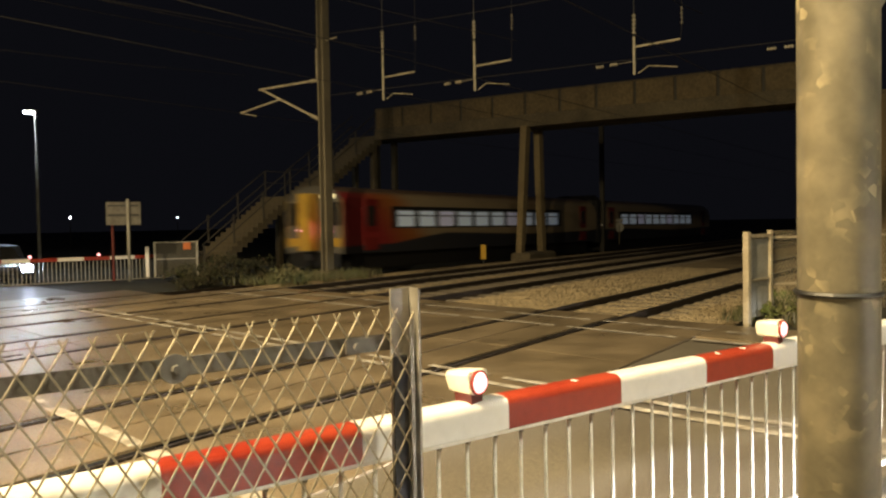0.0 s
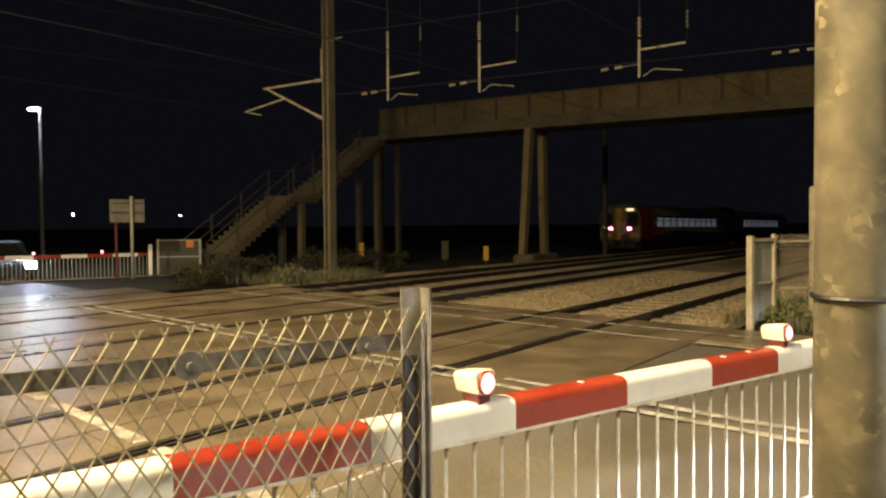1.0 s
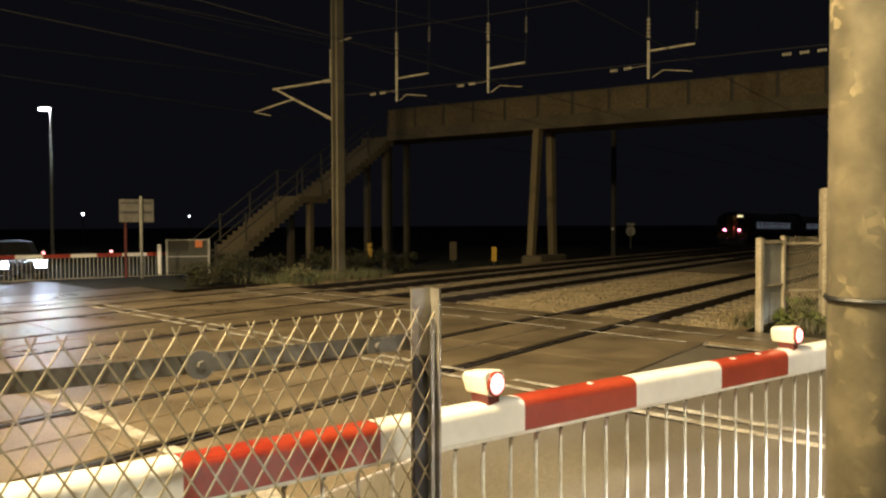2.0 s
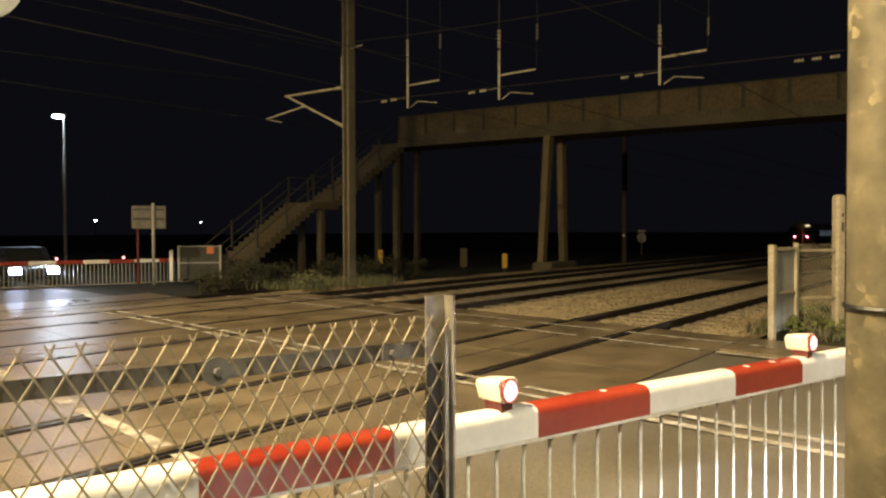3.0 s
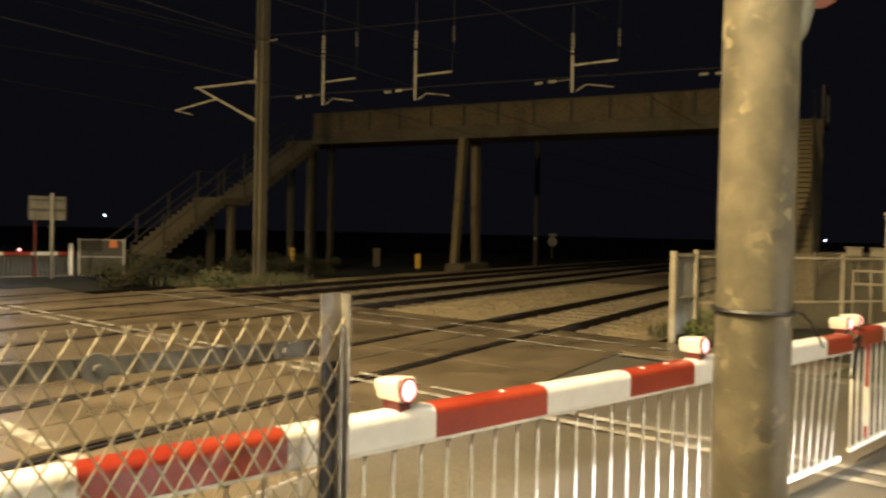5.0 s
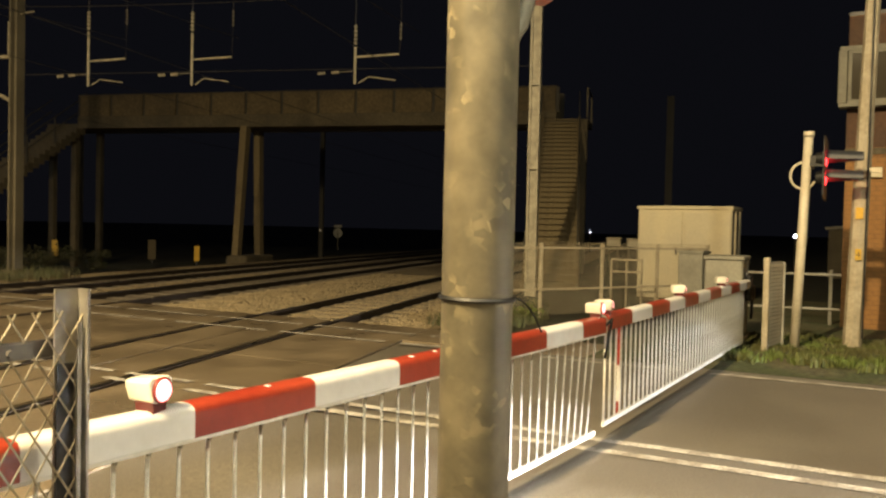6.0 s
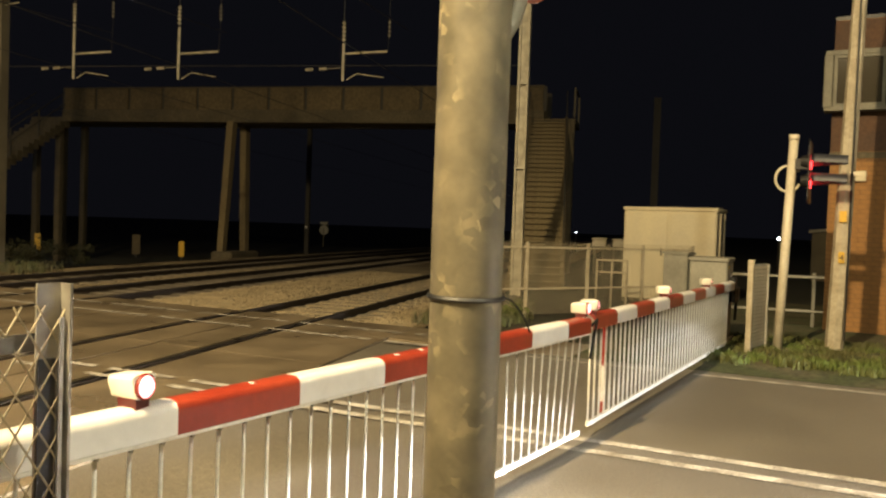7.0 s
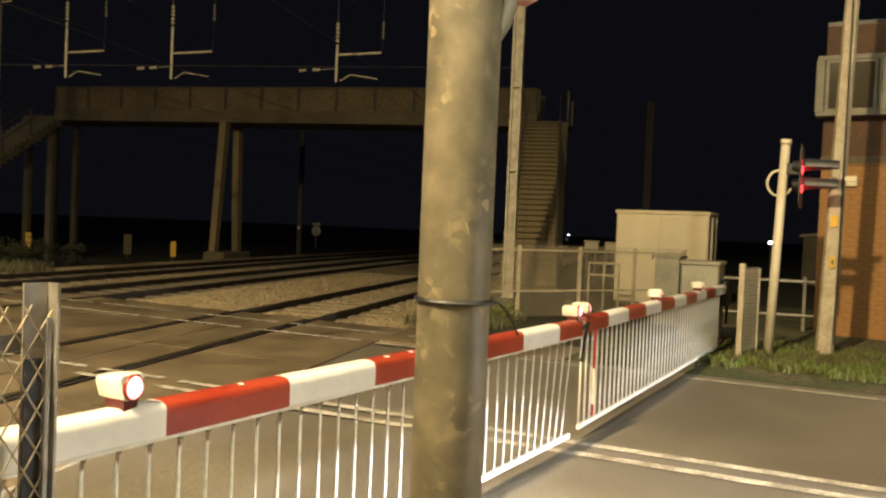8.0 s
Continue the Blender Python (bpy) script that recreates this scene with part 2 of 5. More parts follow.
class Form:
    """Vertices and faces that become one mesh."""

    def __init__(self):
        self.v, self.f = [], []

    def add(self, vs, fs, m=None):
        k = len(self.v)
        self.v += [tuple(m @ Vector(p)) if m else tuple(p) for p in vs]
        self.f += [tuple(k + i for i in f) for f in fs]
        return self

    def box(self, x, y, z, sx, sy, sz, m=None, c=0.0):
        """A box about (x, y), standing on z; c: chamfer of its upright and upper edges."""
        hx, hy = sx / 2, sy / 2
        if c <= 0:
            vs = [(x + i * hx, y + j * hy, z + k * sz) for k in (0, 1) for i, j in ((-1, -1), (1, -1), (1, 1), (-1, 1))]
            return self.add(vs, [(3, 2, 1, 0), (4, 5, 6, 7), (0, 1, 5, 4), (1, 2, 6, 5), (2, 3, 7, 6), (3, 0, 4, 7)], m)
        ring = [(-hx + c, -hy), (hx - c, -hy), (hx, -hy + c), (hx, hy - c), (hx - c, hy), (-hx + c, hy), (-hx, hy - c), (-hx, -hy + c)]
        inner = [(px * (hx - c) / hx, py * (hy - c) / hy) for px, py in ring]
        vs = [(x + px, y + py, z) for px, py in ring] + [(x + px, y + py, z + sz - c) for px, py in ring] + [(x + px, y + py, z + sz) for px, py in inner]
        fs = [tuple(range(7, -1, -1)), tuple(range(16, 24))]
        for lay in (0, 8):
            fs += [(lay + i, lay + (i + 1) % 8, lay + 8 + (i + 1) % 8, lay + 8 + i) for i in range(8)]
        return self.add(vs, fs, m)

    def tube(self, p, q, r, r2=None, seg=10, m=None):
        p, q = Vector(p), Vector(q)
        r2 = r if r2 is None else r2
        w = (q - p).normalized()
        a = w.orthogonal().normalized()
        b = w.cross(a)
        vs = []
        for c, rr in ((p, r), (q, r2)):
            vs += [c + rr * (math.cos(6.28318 * i / seg) * a + math.sin(6.28318 * i / seg) * b) for i in range(seg)]
        fs = [(i, (i + 1) % seg, seg + (i + 1) % seg, seg + i) for i in range(seg)]
        fs += [tuple(range(seg - 1, -1, -1)), tuple(range(seg, 2 * seg))]
        return self.add(vs, fs, m)

    def path(self, pts, r, seg=8, m=None):
        """One bent tube through the points."""
        pts = [Vector(p) for p in pts]
        vs, fs = [], []
        up = None
        for i, c in enumerate(pts):
            w = (pts[min(i + 1, len(pts) - 1)] - pts[max(i - 1, 0)]).normalized()
            a = w.orthogonal().normalized() if up is None else (up - w * up.dot(w)).normalized()
            up = a
            b = w.cross(a)
            vs += [c + r * (math.cos(6.28318 * k / seg) * a + math.sin(6.28318 * k / seg) * b) for k in range(seg)]
        for i in range(len(pts) - 1):
            fs += [(i * seg + k, i * seg + (k + 1) % seg, (i + 1) * seg + (k + 1) % seg, (i + 1) * seg + k) for k in range(seg)]
        fs += [tuple(range(seg - 1, -1, -1)), tuple(range(len(vs) - seg, len(vs)))]
        return self.add(vs, fs, m)

    def prism(self, outline, y0, y1, m=None):
        """An outline in x and z, drawn out along y."""
        k = len(outline)
        vs = [(x, y0, z) for x, z in outline] + [(x, y1, z) for x, z in outline]
        fs = [tuple(range(k)), tuple(range(2 * k - 1, k - 1, -1))]
        fs += [(i, k + i, k + (i + 1) % k, (i + 1) % k) for i in range(k)]
        return self.add(vs, fs, m)

    def slab(self, corners, thick):
        """A flat piece with these upper corners, anticlockwise from above."""
        k = len(corners)
        vs = [tuple(c) for c in corners] + [(c[0], c[1], c[2] - thick) for c in corners]
        fs = [tuple(range(k)), tuple(range(2 * k - 1, k - 1, -1))]
        fs += [(i, k + i, k + (i + 1) % k, (i + 1) % k) for i in range(k)]
        return self.add(vs, fs)

    def ball(self, c, r, squash=1.0, seg=8):
        vs, fs = [], []
        rings = 5
        for i in range(rings + 1):
            th = math.pi * i / rings
            for j in range(seg):
                ph = 6.28318 * j / seg
                vs.append((c[0] + r * math.sin(th) * math.cos(ph), c[1] + r * math.sin(th) * math.sin(ph), c[2] + r * squash * math.cos(th)))
        for i in range(rings):
            for j in range(seg):
                fs.append((i * seg + j, (i + 1) * seg + j, (i + 1) * seg + (j + 1) % seg, i * seg + (j + 1) % seg))
        return self.add(vs, fs)

    def mesh(self, name, material, smooth=False):
        me = bpy.data.meshes.new(name)
        me.from_pydata(self.v, [], self.f)
        me.validate()
        bm = bmesh.new()
        bm.from_mesh(me)
        if len(bm.faces) < 60000:
            bmesh.ops.recalc_face_normals(bm, faces=bm.faces)
        if smooth:
            for f in bm.faces:
                f.smooth = len(f.verts) == 4
        bm.to_mesh(me)
        bm.free()
        me.materials.append(material)
        return me


def part(name, form, material, parent, label="", smooth=False):
    ob = new(name, form.mesh(name, material, smooth))
    ob.parent = parent
    return tagged(ob, label)


def thing(name, label, category, m=None, group="", kind=""):
    ob = new(name)
    if m is not None:
        ob.matrix_world = m
    return tagged(ob, label, category, group, kind)


def single(name, form, material, label, category, m=None, group="", kind="", smooth=False):
    ob = new(name, form.mesh(name, material, smooth))
    if m is not None:
        ob.matrix_world = m
    return tagged(ob, label, category, group, kind)


def at(p, turn=0.0):
    return pose(p[0], p[1], p[2], 0, 0, turn)


def chain_link(length, z0, z1, pitch, r):
    """Two sets of slanting wires with knuckled tips, along x from 0."""
    f = Form()
    rise = z1 - z0
    lean = rise * 0.62
    k0 = -int(lean / pitch) - 1
    for sign in (1, -1):
        for i in range(k0, int(length / pitch) + 1):
            x0 = i * pitch
            a, b = (x0, x0 + lean) if sign > 0 else (x0 + lean, x0)
            za, zb = z0, z1
            def cut(x):
                return za + (zb - za) * (x - a) / (b - a)
            lo, hi = sorted((a, b))
            c, d = max(lo, 0), min(hi, length)
            if d - c < 0.01:
                continue
            y = r * 0.9 * sign
            f.tube((c, y, cut(c)), (d, y, cut(d)), r, r, 5)
            if abs(cut(d if sign > 0 else c) - z1) < 1e-6:
                x = d if sign > 0 else c
                f.tube((x, y, z1), (x + 0.12 * pitch * sign, 0, z1 + 0.28 * pitch), r, r * 0.9, 5)
    return f


def tufts(f, spots, height, blades, spread):
    """Blades of grass round each of the spots."""
    for p in spots:
        for _ in range(blades):
            an, d = random.uniform(0, 6.283), random.uniform(0, spread)
            x, y = p[0] + d * math.cos(an), p[1] + d * math.sin(an)
            h = height * random.uniform(0.45, 1.1)
            w = 0.006 + 0.006 * random.random()
            bx, by = random.uniform(-0.5, 0.5) * h, random.uniform(-0.5, 0.5) * h
            an2 = random.uniform(0, 3.14)
            dx, dy = w * math.cos(an2), w * math.sin(an2)
            f.add([(x - dx, y - dy, p[2]), (x + dx, y + dy, p[2]), (x + bx * 0.4 + dx * 0.8, y + by * 0.4 + dy * 0.8, p[2] + h * 0.6), (x + bx * 0.4 - dx * 0.8, y + by * 0.4 - dy * 0.8, p[2] + h * 0.6), (x + bx, y + by, p[2] + h)],
                  [(0, 1, 2, 3), (3, 2, 4)])


def leaves(f, centre, radius, height, count, size):
    """A loose, uneven clump of small leaves."""
    lobes = [(random.uniform(-0.6, 0.6) * radius, random.uniform(-0.6, 0.6) * radius, random.uniform(0.2, 0.75) * height, random.uniform(0.3, 0.6)) for _ in range(7)]
    for _ in range(count):
        lx, ly, lz, lr = random.choice(lobes)
        v = Vector((random.gauss(0, 1), random.gauss(0, 1), random.gauss(0, 0.8))).normalized() * lr * random.uniform(0.6, 1.05)
        p = Vector((centre[0] + lx + v.x * radius, centre[1] + ly + v.y * radius, centre[2] + max(0.01, lz + v.z * height * 0.6)))
        a = Vector((random.gauss(0, 1), random.gauss(0, 1), random.gauss(0, 0.6))).normalized()
        b = a.orthogonal().normalized()
        sz = size * random.uniform(0.6, 1.3)
        f.add([p - a * sz, p + b * sz * 0.45, p + a * sz, p - b * sz * 0.45], [(0, 1, 2, 3)])


# ---- the ground ----
TRACKS = ((-5.63, 0.0), (-10.4, 0.0), (-13.75, 0.0), (-20.7, -0.5))
DECK_B = (1.0, 11.6)

ground = Form()
cols = [-900, -300, -120, -60, -35, -27, -24.5, -22.6, -20.7, -19.5, -18.6, -18.0, -17.2, -16.2, -15.2, -14, -12, -9, -6, -3.9, -3.3, -2.6, 0, 4, 10, 20, 60, 200, 600]
rows = [-600, -200, -60, -20, -5, 2, 6, 10, 13, 16, 19, 22, 26, 30, 35, 42, 50, 62, 80, 120, 180, 300, 600, 1500]


def ground_z(n, s):
    in_tracks = -22.6 <= n <= -3.2
    z = fall(n) - (0.17 if in_tracks else 0.03)
    if -18.2 < n < -16.0:
        z += 0.14
    if n < -15:
        z -= 0.0075 * max(0.0, min(s, 300) - 24) * min(1.0, (-15 - n) / 4)
    return z


for s in rows:
    for n in cols:
        p = tr(n, s)
        ground.v.append((p.x, p.y, ground_z(n, s)))
w = len(cols)
for j in range(len(rows) - 1):
    for i in range(w - 1):
        ground.f.append((j * w + i, j * w + i + 1, (j + 1) * w + i + 1, (j + 1) * w + i))
GROUND_OB = single("ground", ground, EARTH, "dark earth and rough ground around the railway", "ground", kind="structure")

# ballast beds beyond the crossing
for n1, n2, bed in ((-9.25, -3.35, BALLAST), (-11.75, -9.25, DARKBED), (-12.75, -11.75, BALLAST), (-15.3, -12.75, DARKBED), (-18.3, -15.3, BALLAST), (-22.6, -18.6, DARKBED)):
    f = Form()
    k = 40
    for j in range(k + 1):
        for i in range(9):
            n = n1 + (n2 - n1) * i / 8
            start = nb(n, DECK_B[1] - 0.05)
            s0 = start.x * UX + start.y * UY
            s = s0 + (260 - s0) * (j / k) ** 2.2
            p = tr(n, s)
            f.v.append((p.x, p.y, ground_z(n, s) + 0.045 + 0.025 * noise.noise((n * 1.3, s * 0.7, 0))))
    for j in range(k):
        for i in range(8):
            f.f.append((j * 9 + i, j * 9 + i + 1, (j + 1) * 9 + i + 1, (j + 1) * 9 + i))
    single("ballast_bed", f, bed, "pale limestone ballast" if bed == BALLAST else "dark soiled ballast under the tracks", "ballast", kind="structure")

# road: a long strip on both sides of the crossing
road = Form()
stations = [-140, -80, -50, -36, -30, -27, -25, -23, -21, -20, -19, -18, -17, -16, -15, -14, -10, -6, -3, 2, 10, 25, 60]
for a in stations:
    for b in (2.35, 4.4, 6.4, 8.4, 10.3):
        p = rb(a, b)
        n = p.x * NX + p.y * NY
        road.v.append((p.x, p.y, fall(n) - (0.035 if n < -3.3 and n > -22.5 else 0.0)))
for j in range(len(stations) - 1):
    for i in range(4):
        road.f.append((j * 5 + i, (j + 1) * 5 + i, (j + 1) * 5 + i + 1, j * 5 + i + 1))
single("road", road, ASPHALT, "grey asphalt road over the level crossing", "road", kind="structure")

# asphalt aprons between the deck and the road on the viewer's side
for b1, b2 in ((10.3, 11.6), (1.0, 2.35)):
    cs = [nb(-3.24, b1, -0.004), rb(-1.3 if b1 > 5 else -2.2, b1, -0.004), rb(-1.9 if b1 > 5 else -2.2, b2, -0.004), nb(-3.24, b2, -0.004)]
    single("apron", Form().slab(cs, 0.1), DECK, "patched asphalt beside the crossing deck", "pavement", kind="structure")

# footway beside the road, under the viewer
f = Form().slab([rb(-1.8, -6, 0.0), rb(40, -6, 0.0), rb(40, 2.34, 0.0), rb(-1.8, 2.34, 0.0)], 0.1)
single("footway", f, ASPHALT, "asphalt footway beside the road", "pavement", kind="structure")

# verge by the signal box
f = Form()
for j in range(15):
    for i in range(12):
        a, b = -3.2 + 2.0 * j, 10.28 + (0.0 if i == 0 else 0.45 if i == 1 else 0.45 + 1.0 * (i - 1))
        p = rb(a, b)
        f.v.append((p.x, p.y, 0.004 + (0.07 + 0.03 * noise.noise((a, b, 3))) * (0, 0.12, 0.7, 1)[min(3, i)]))
for j in range(14):
    for i in range(11):
        f.f.append((j * 12 + i, (j + 1) * 12 + i, (j + 1) * 12 + i + 1, j * 12 + i + 1))
single("verge", f, VERGE, "grassy verge with bare earth beside the road", "verge", kind="structure")

# crossing deck: panels between and beside the rails, with open flangeways
deck = thing("crossing_deck", "worn rubber and asphalt panels of the level crossing", "crossing deck", kind="structure")
f = Form()
k = 22
for j in range(k + 1):
    n = -24 + (-3.0 + 24) * j / k
    for b in DECK_B:
        p = nb(n, b)
        f.v.append((p.x, p.y, fall(n) - 0.085))
for j in range(k):
    f.f.append((2 * j, 2 * j + 2, 2 * j + 3, 2 * j + 1))
part("deck_bed", f, GAP, deck, "near-black bed below the open flangeways")

strips = [(-4.76, -3.25)]
for n, _ in TRACKS:
    strips += [(n - 0.64, n - 0.02), (n + 0.02, n + 0.64)]
strips += [(-9.52, -8.1), (-8.07, -6.5), (-12.87, -11.28), (-16.2, -14.63), (-17.85, -16.23), (-19.83, -17.88), (-23.6, -21.57)]
for n1, n2 in strips:
    spans = [DECK_B[0] + i * (DECK_B[1] - DECK_B[0]) / 6 for i in range(7)]
    for b1, b2 in zip(spans, spans[1:]):
        g = 0.006
        lift = random.uniform(-0.006, 0.004)
        cs = [nb(n1, b1 + g), nb(n2, b1 + g), nb(n2, b2 - g), nb(n1, b2 - g)]
        cs = [(c.x, c.y, fall(n) + lift) for c, n in zip(cs, (n1, n2, n2, n1))]
        part("deck_panel", Form().slab(cs, 0.07), DECK, deck)

# rails and sleepers
RAIL = [(-0.07, -0.16), (0.07, -0.16), (0.07, -0.148), (0.012, -0.13), (0.012, -0.045), (0.036, -0.035), (0.036, -0.004), (0.028, 0), (-0.028, 0), (-0.036, -0.004), (-0.036, -0.035), (-0.012, -0.045), (-0.012, -0.13), (-0.07, -0.148)]
for idx, (n0, z0) in enumerate(TRACKS):
    track = thing("railway_track", "steel rails on concrete sleepers in ballast", "track", kind="structure")
    for off in (-0.7525, 0.7525):
        f = Form()
        g = Form()
        ss = [-40, 0, 24, 60, 120, 300]
        for s1, s2 in zip(ss, ss[1:]):
            z1, z2 = ((z0 - 0.0075 * max(0, s - 24)) if idx == 3 else z0 for s in (s1, s2))
            p1, p2 = tr(n0 + off, s1), tr(n0 + off, s2)
            vs = [(p1.x + x * NX, p1.y + x * NY, z1 + z + 0.004) for x, z in RAIL] + [(p2.x + x * NX, p2.y + x * NY, z2 + z + 0.004) for x, z in RAIL]
            kk = len(RAIL)
            f.add(vs, [(i, (i + 1) % kk, kk + (i + 1) % kk, kk + i) for i in range(kk)])
            g.add([(p1.x + x * NX, p1.y + x * NY, z1 + 0.0065) for x in (-0.026, 0.026)] + [(p2.x + x * NX, p2.y + x * NY, z2 + 0.0065) for x in (-0.026, 0.026)], [(0, 1, 3, 2)])
        r = part("rail", f, RAILSIDE, track, "rusty steel rail")
        part("rail_head", g, RAILTOP, r, "polished running surface")
    if idx < 3:
        base = Form().box(0, 0, -0.09, 2.5, 0.26, 0.09, None, 0.02).mesh("sleeper", SLEEPER)
        start = nb(n0, DECK_B[1])
        s = start.x * UX + start.y * UY + 0.3
        for i in range(70 if idx == 0 else 40):
            ob = new("sleeper", base)
            ob.parent = track
            p = tr(n0, s + 0.65 * i)
            ob.matrix_world = pose(p.x, p.y, -0.108, 0, 0, TRACK_TURN)

# loose stones on the ballast near the crossing
stones = Form()
OCT = [(1, 0, 0), (-1, 0, 0), (0, 1, 0), (0, -1, 0), (0, 0, 1), (0, 0, -1)]
OCTF = [(0, 2, 4), (2, 1, 4), (1, 3, 4), (3, 0, 4), (2, 0, 5), (1, 2, 5), (3, 1, 5), (0, 3, 5)]
for _ in range(26000):
    n = random.uniform(-9.3, -3.5) if random.random() < 0.8 else random.uniform(-16, -9.3)
    start = nb(n, DECK_B[1])
    s = start.x * UX + start.y * UY + 14 * random.random() ** 1.7
    p = tr(n, s)
    near_rail = min(abs(abs(n - t) - 0.7525) for t, _ in TRACKS)
    if near_rail < 0.11 or -11.75 < n < -9.25 or -15.3 < n < -12.75:
        continue
    q = random.uniform(0.014, 0.030)
    z = -0.115 + (0.005 if min(abs(n - t) for t, _ in TRACKS) > 1.4 else 0)
    stones.add([(p.x + q * random.uniform(0.6, 1.2) * v[0] + q * 0.3 * random.uniform(-1, 1), p.y + q * random.uniform(0.6, 1.2) * v[1], z + q * 0.8 * random.uniform(0.6, 1.2) * v[2]) for v in OCT], OCTF)
single("ballast_stones", stones, STONE, "loose pale ballast stones between the rails", "ballast", kind="stuff")

# road markings, laid a few millimetres proud
marks = []


def stripe(a1, a2, b, width=0.1):
    f = Form()
    steps = max(1, int((a2 - a1) / 0.7))
    for i in range(steps + 1):
        a = a1 + (a2 - a1) * i / steps
        for db in (-width / 2, width / 2):
            jit = 0.006 * noise.noise((a * 3, b * 7 + db, 1))
            p = rb(a, b + db + jit)
            n = p.x * NX + p.y * NY
            f.v.append((p.x, p.y, fall(n) + 0.0085))
    for i in range(steps):
        f.f.append((2 * i, 2 * i + 2, 2 * i + 3, 2 * i + 1))
    return single("road_marking", f, LINE, "worn white painted road line", "road marking", group="road markings", kind="structure")


for b in (6.22, 6.51):
    stripe(-4.6, 30, b, 0.11)
    a = -4.8
    for i in range(26):
        stripe(a - 0.86, a, b, 0.10)
        a -= 1.06
for b, w_ in ((9.98, 0.1), (10.85, 0.09), (2.95, 0.13)):
    stripe(-1.7, 30, b, w_) if b != 10.85 else None
    a = -1.9
    for i in range(11):
        stripe(a - 1.75, a, b, w_)
        a -= 1.98

# ---- the near post, fence and barriers ----


def sign_post():
    t = thing("sign_post", "galvanised steel post with a black cable tie", "post", at((0.706, 1.538, 0)))
    part("tube", Form().tube((0, 0, 0), (0, 0, 3.4), 0.046, 0.046, 40), OLDTUBE, t, "mottled galvanised tube", True)
    part("base_collar", Form().tube((0, 0, 0), (0, 0, 0.12), 0.075, 0.07, 24), GALV, t, "", True)
    ring = [(0.0475 * math.cos(6.28318 * i / 30), 0.0475 * math.sin(6.28318 * i / 30), 1.434 + 0.0015 * math.sin(6.28318 * i / 30)) for i in range(31)]
    tie = part("cable_tie", Form().path(ring, 0.0034, 6), BLACK, t, "black plastic cable tie")
    tail = [(0.046, -0.012, 1.434), (0.056, -0.014, 1.431), (0.068, -0.012, 1.420), (0.080, -0.008, 1.404), (0.089, -0.004, 1.388)]
    part("tie_tail", Form().path(tail, 0.0013, 5), BLACK, tie)
    pts = [(0.038, 0.03, 1.765), (0.052, 0.035, 1.78), (0.066, 0.04, 1.80), (0.076, 0.045, 1.83), (0.080, 0.05, 1.87), (0.080, 0.05, 2.1)]
    part("cable", Form().path(pts, 0.013, 8), DARKGREY, t, "grey cable leaving the post", True)
    part("junction_box", Form().box(0.10, 0.055, 1.835, 0.03, 0.04, 0.1, None, 0.004), RED, t, "small red box behind the post")
    return t


def near_fence():
    ang = math.degrees(math.atan2(0.365, 0.44))
    t = thing("chain_link_fence", "galvanised chain-link fence with an angle-iron end post", "fence", pose(0.104, 2.745, 0, 0, 0, ang + 180))
    # x runs from the end post to the far end of the fence, y towards the viewer
    part("end_post", Form().box(0.030, -0.024, 0, 0.060, 0.006, 1.352).box(-0.004, -0.004, 0, 0.007, 0.048, 1.352), GALV, t, "angle-iron end post")
    part("stretcher_bar", Form().box(0.012, 0.006, 0.05, 0.012, 0.005, 1.22), GALV, t)
    for i in range(3):
        part("post_bolt", Form().tube((-0.012, 0.0, 0.32 + 0.45 * i), (0.0, 0.0, 0.32 + 0.45 * i), 0.009, 0.009, 8), GALV, t)
    part("mesh", chain_link(3.2, 0.05, 1.285, 0.0585, 0.0027), GALVWIRE, t, "woven diamond wire mesh")
    rail = Form().box(1.62, -0.034, 1.190, 3.16, 0.004, 0.042).box(1.62, -0.052, 1.188, 3.16, 0.036, 0.004)
    r = part("top_rail", rail, RAILSTEEL, t, "angle-iron top rail")
    part("washer", Form().tube((0.655, 0.006, 1.214), (0.655, 0.012, 1.214), 0.033, 0.033, 24), RAILSTEEL, r, "round dull steel washer")
    part("washer_bolt", Form().tube((0.655, 0.012, 1.214), (0.655, 0.026, 1.214), 0.010, 0.010, 6), RAILSTEEL, r)
    part("rail_clamp", Form().box(0.175, 0.008, 1.196, 0.085, 0.006, 0.038).tube((0.19, 0, 1.214), (0.19, 0.022, 1.214), 0.009, 0.009, 6), RAILSTEEL, r)
    part("bottom_rail", Form().box(1.62, -0.03, 0.12, 3.16, 0.004, 0.04), GALV, t)
    part("line_post", Form().box(3.2, -0.03, 0, 0.05, 0.05, 1.35), GALV, t)
    # black strip stands in for the shadow on the lower end post
    part("post_shadow_strip", Form().box(0.036, -0.016, 0, 0.044, 0.006, 1.17), BLACK, t, "shadow on the end post, painted as a black strip")
    return t


BOOM = [(-0.062, -0.005), (0.062, -0.005), (0.066, 0.0), (0.066, 0.085), (0.058, 0.115), (0.038, 0.133), (0.012, 0.138), (-0.012, 0.138), (-0.038, 0.133), (-0.058, 0.115), (-0.066, 0.085), (-0.066, 0.0)]
BOOM = BOOM[:3] + [(0.066 * (1 if c > 0 else -1) * abs(c) ** 0.6, 0.085 + 0.053 * s ** 0.75) for c, s in ((math.cos(math.radians(9 * k)), max(0.0, math.sin(math.radians(9 * k)))) for k in range(21))] + BOOM[-1:]
BOOM = [(x * 0.80, z * 0.80 + 0.021) for x, z in BOOM]


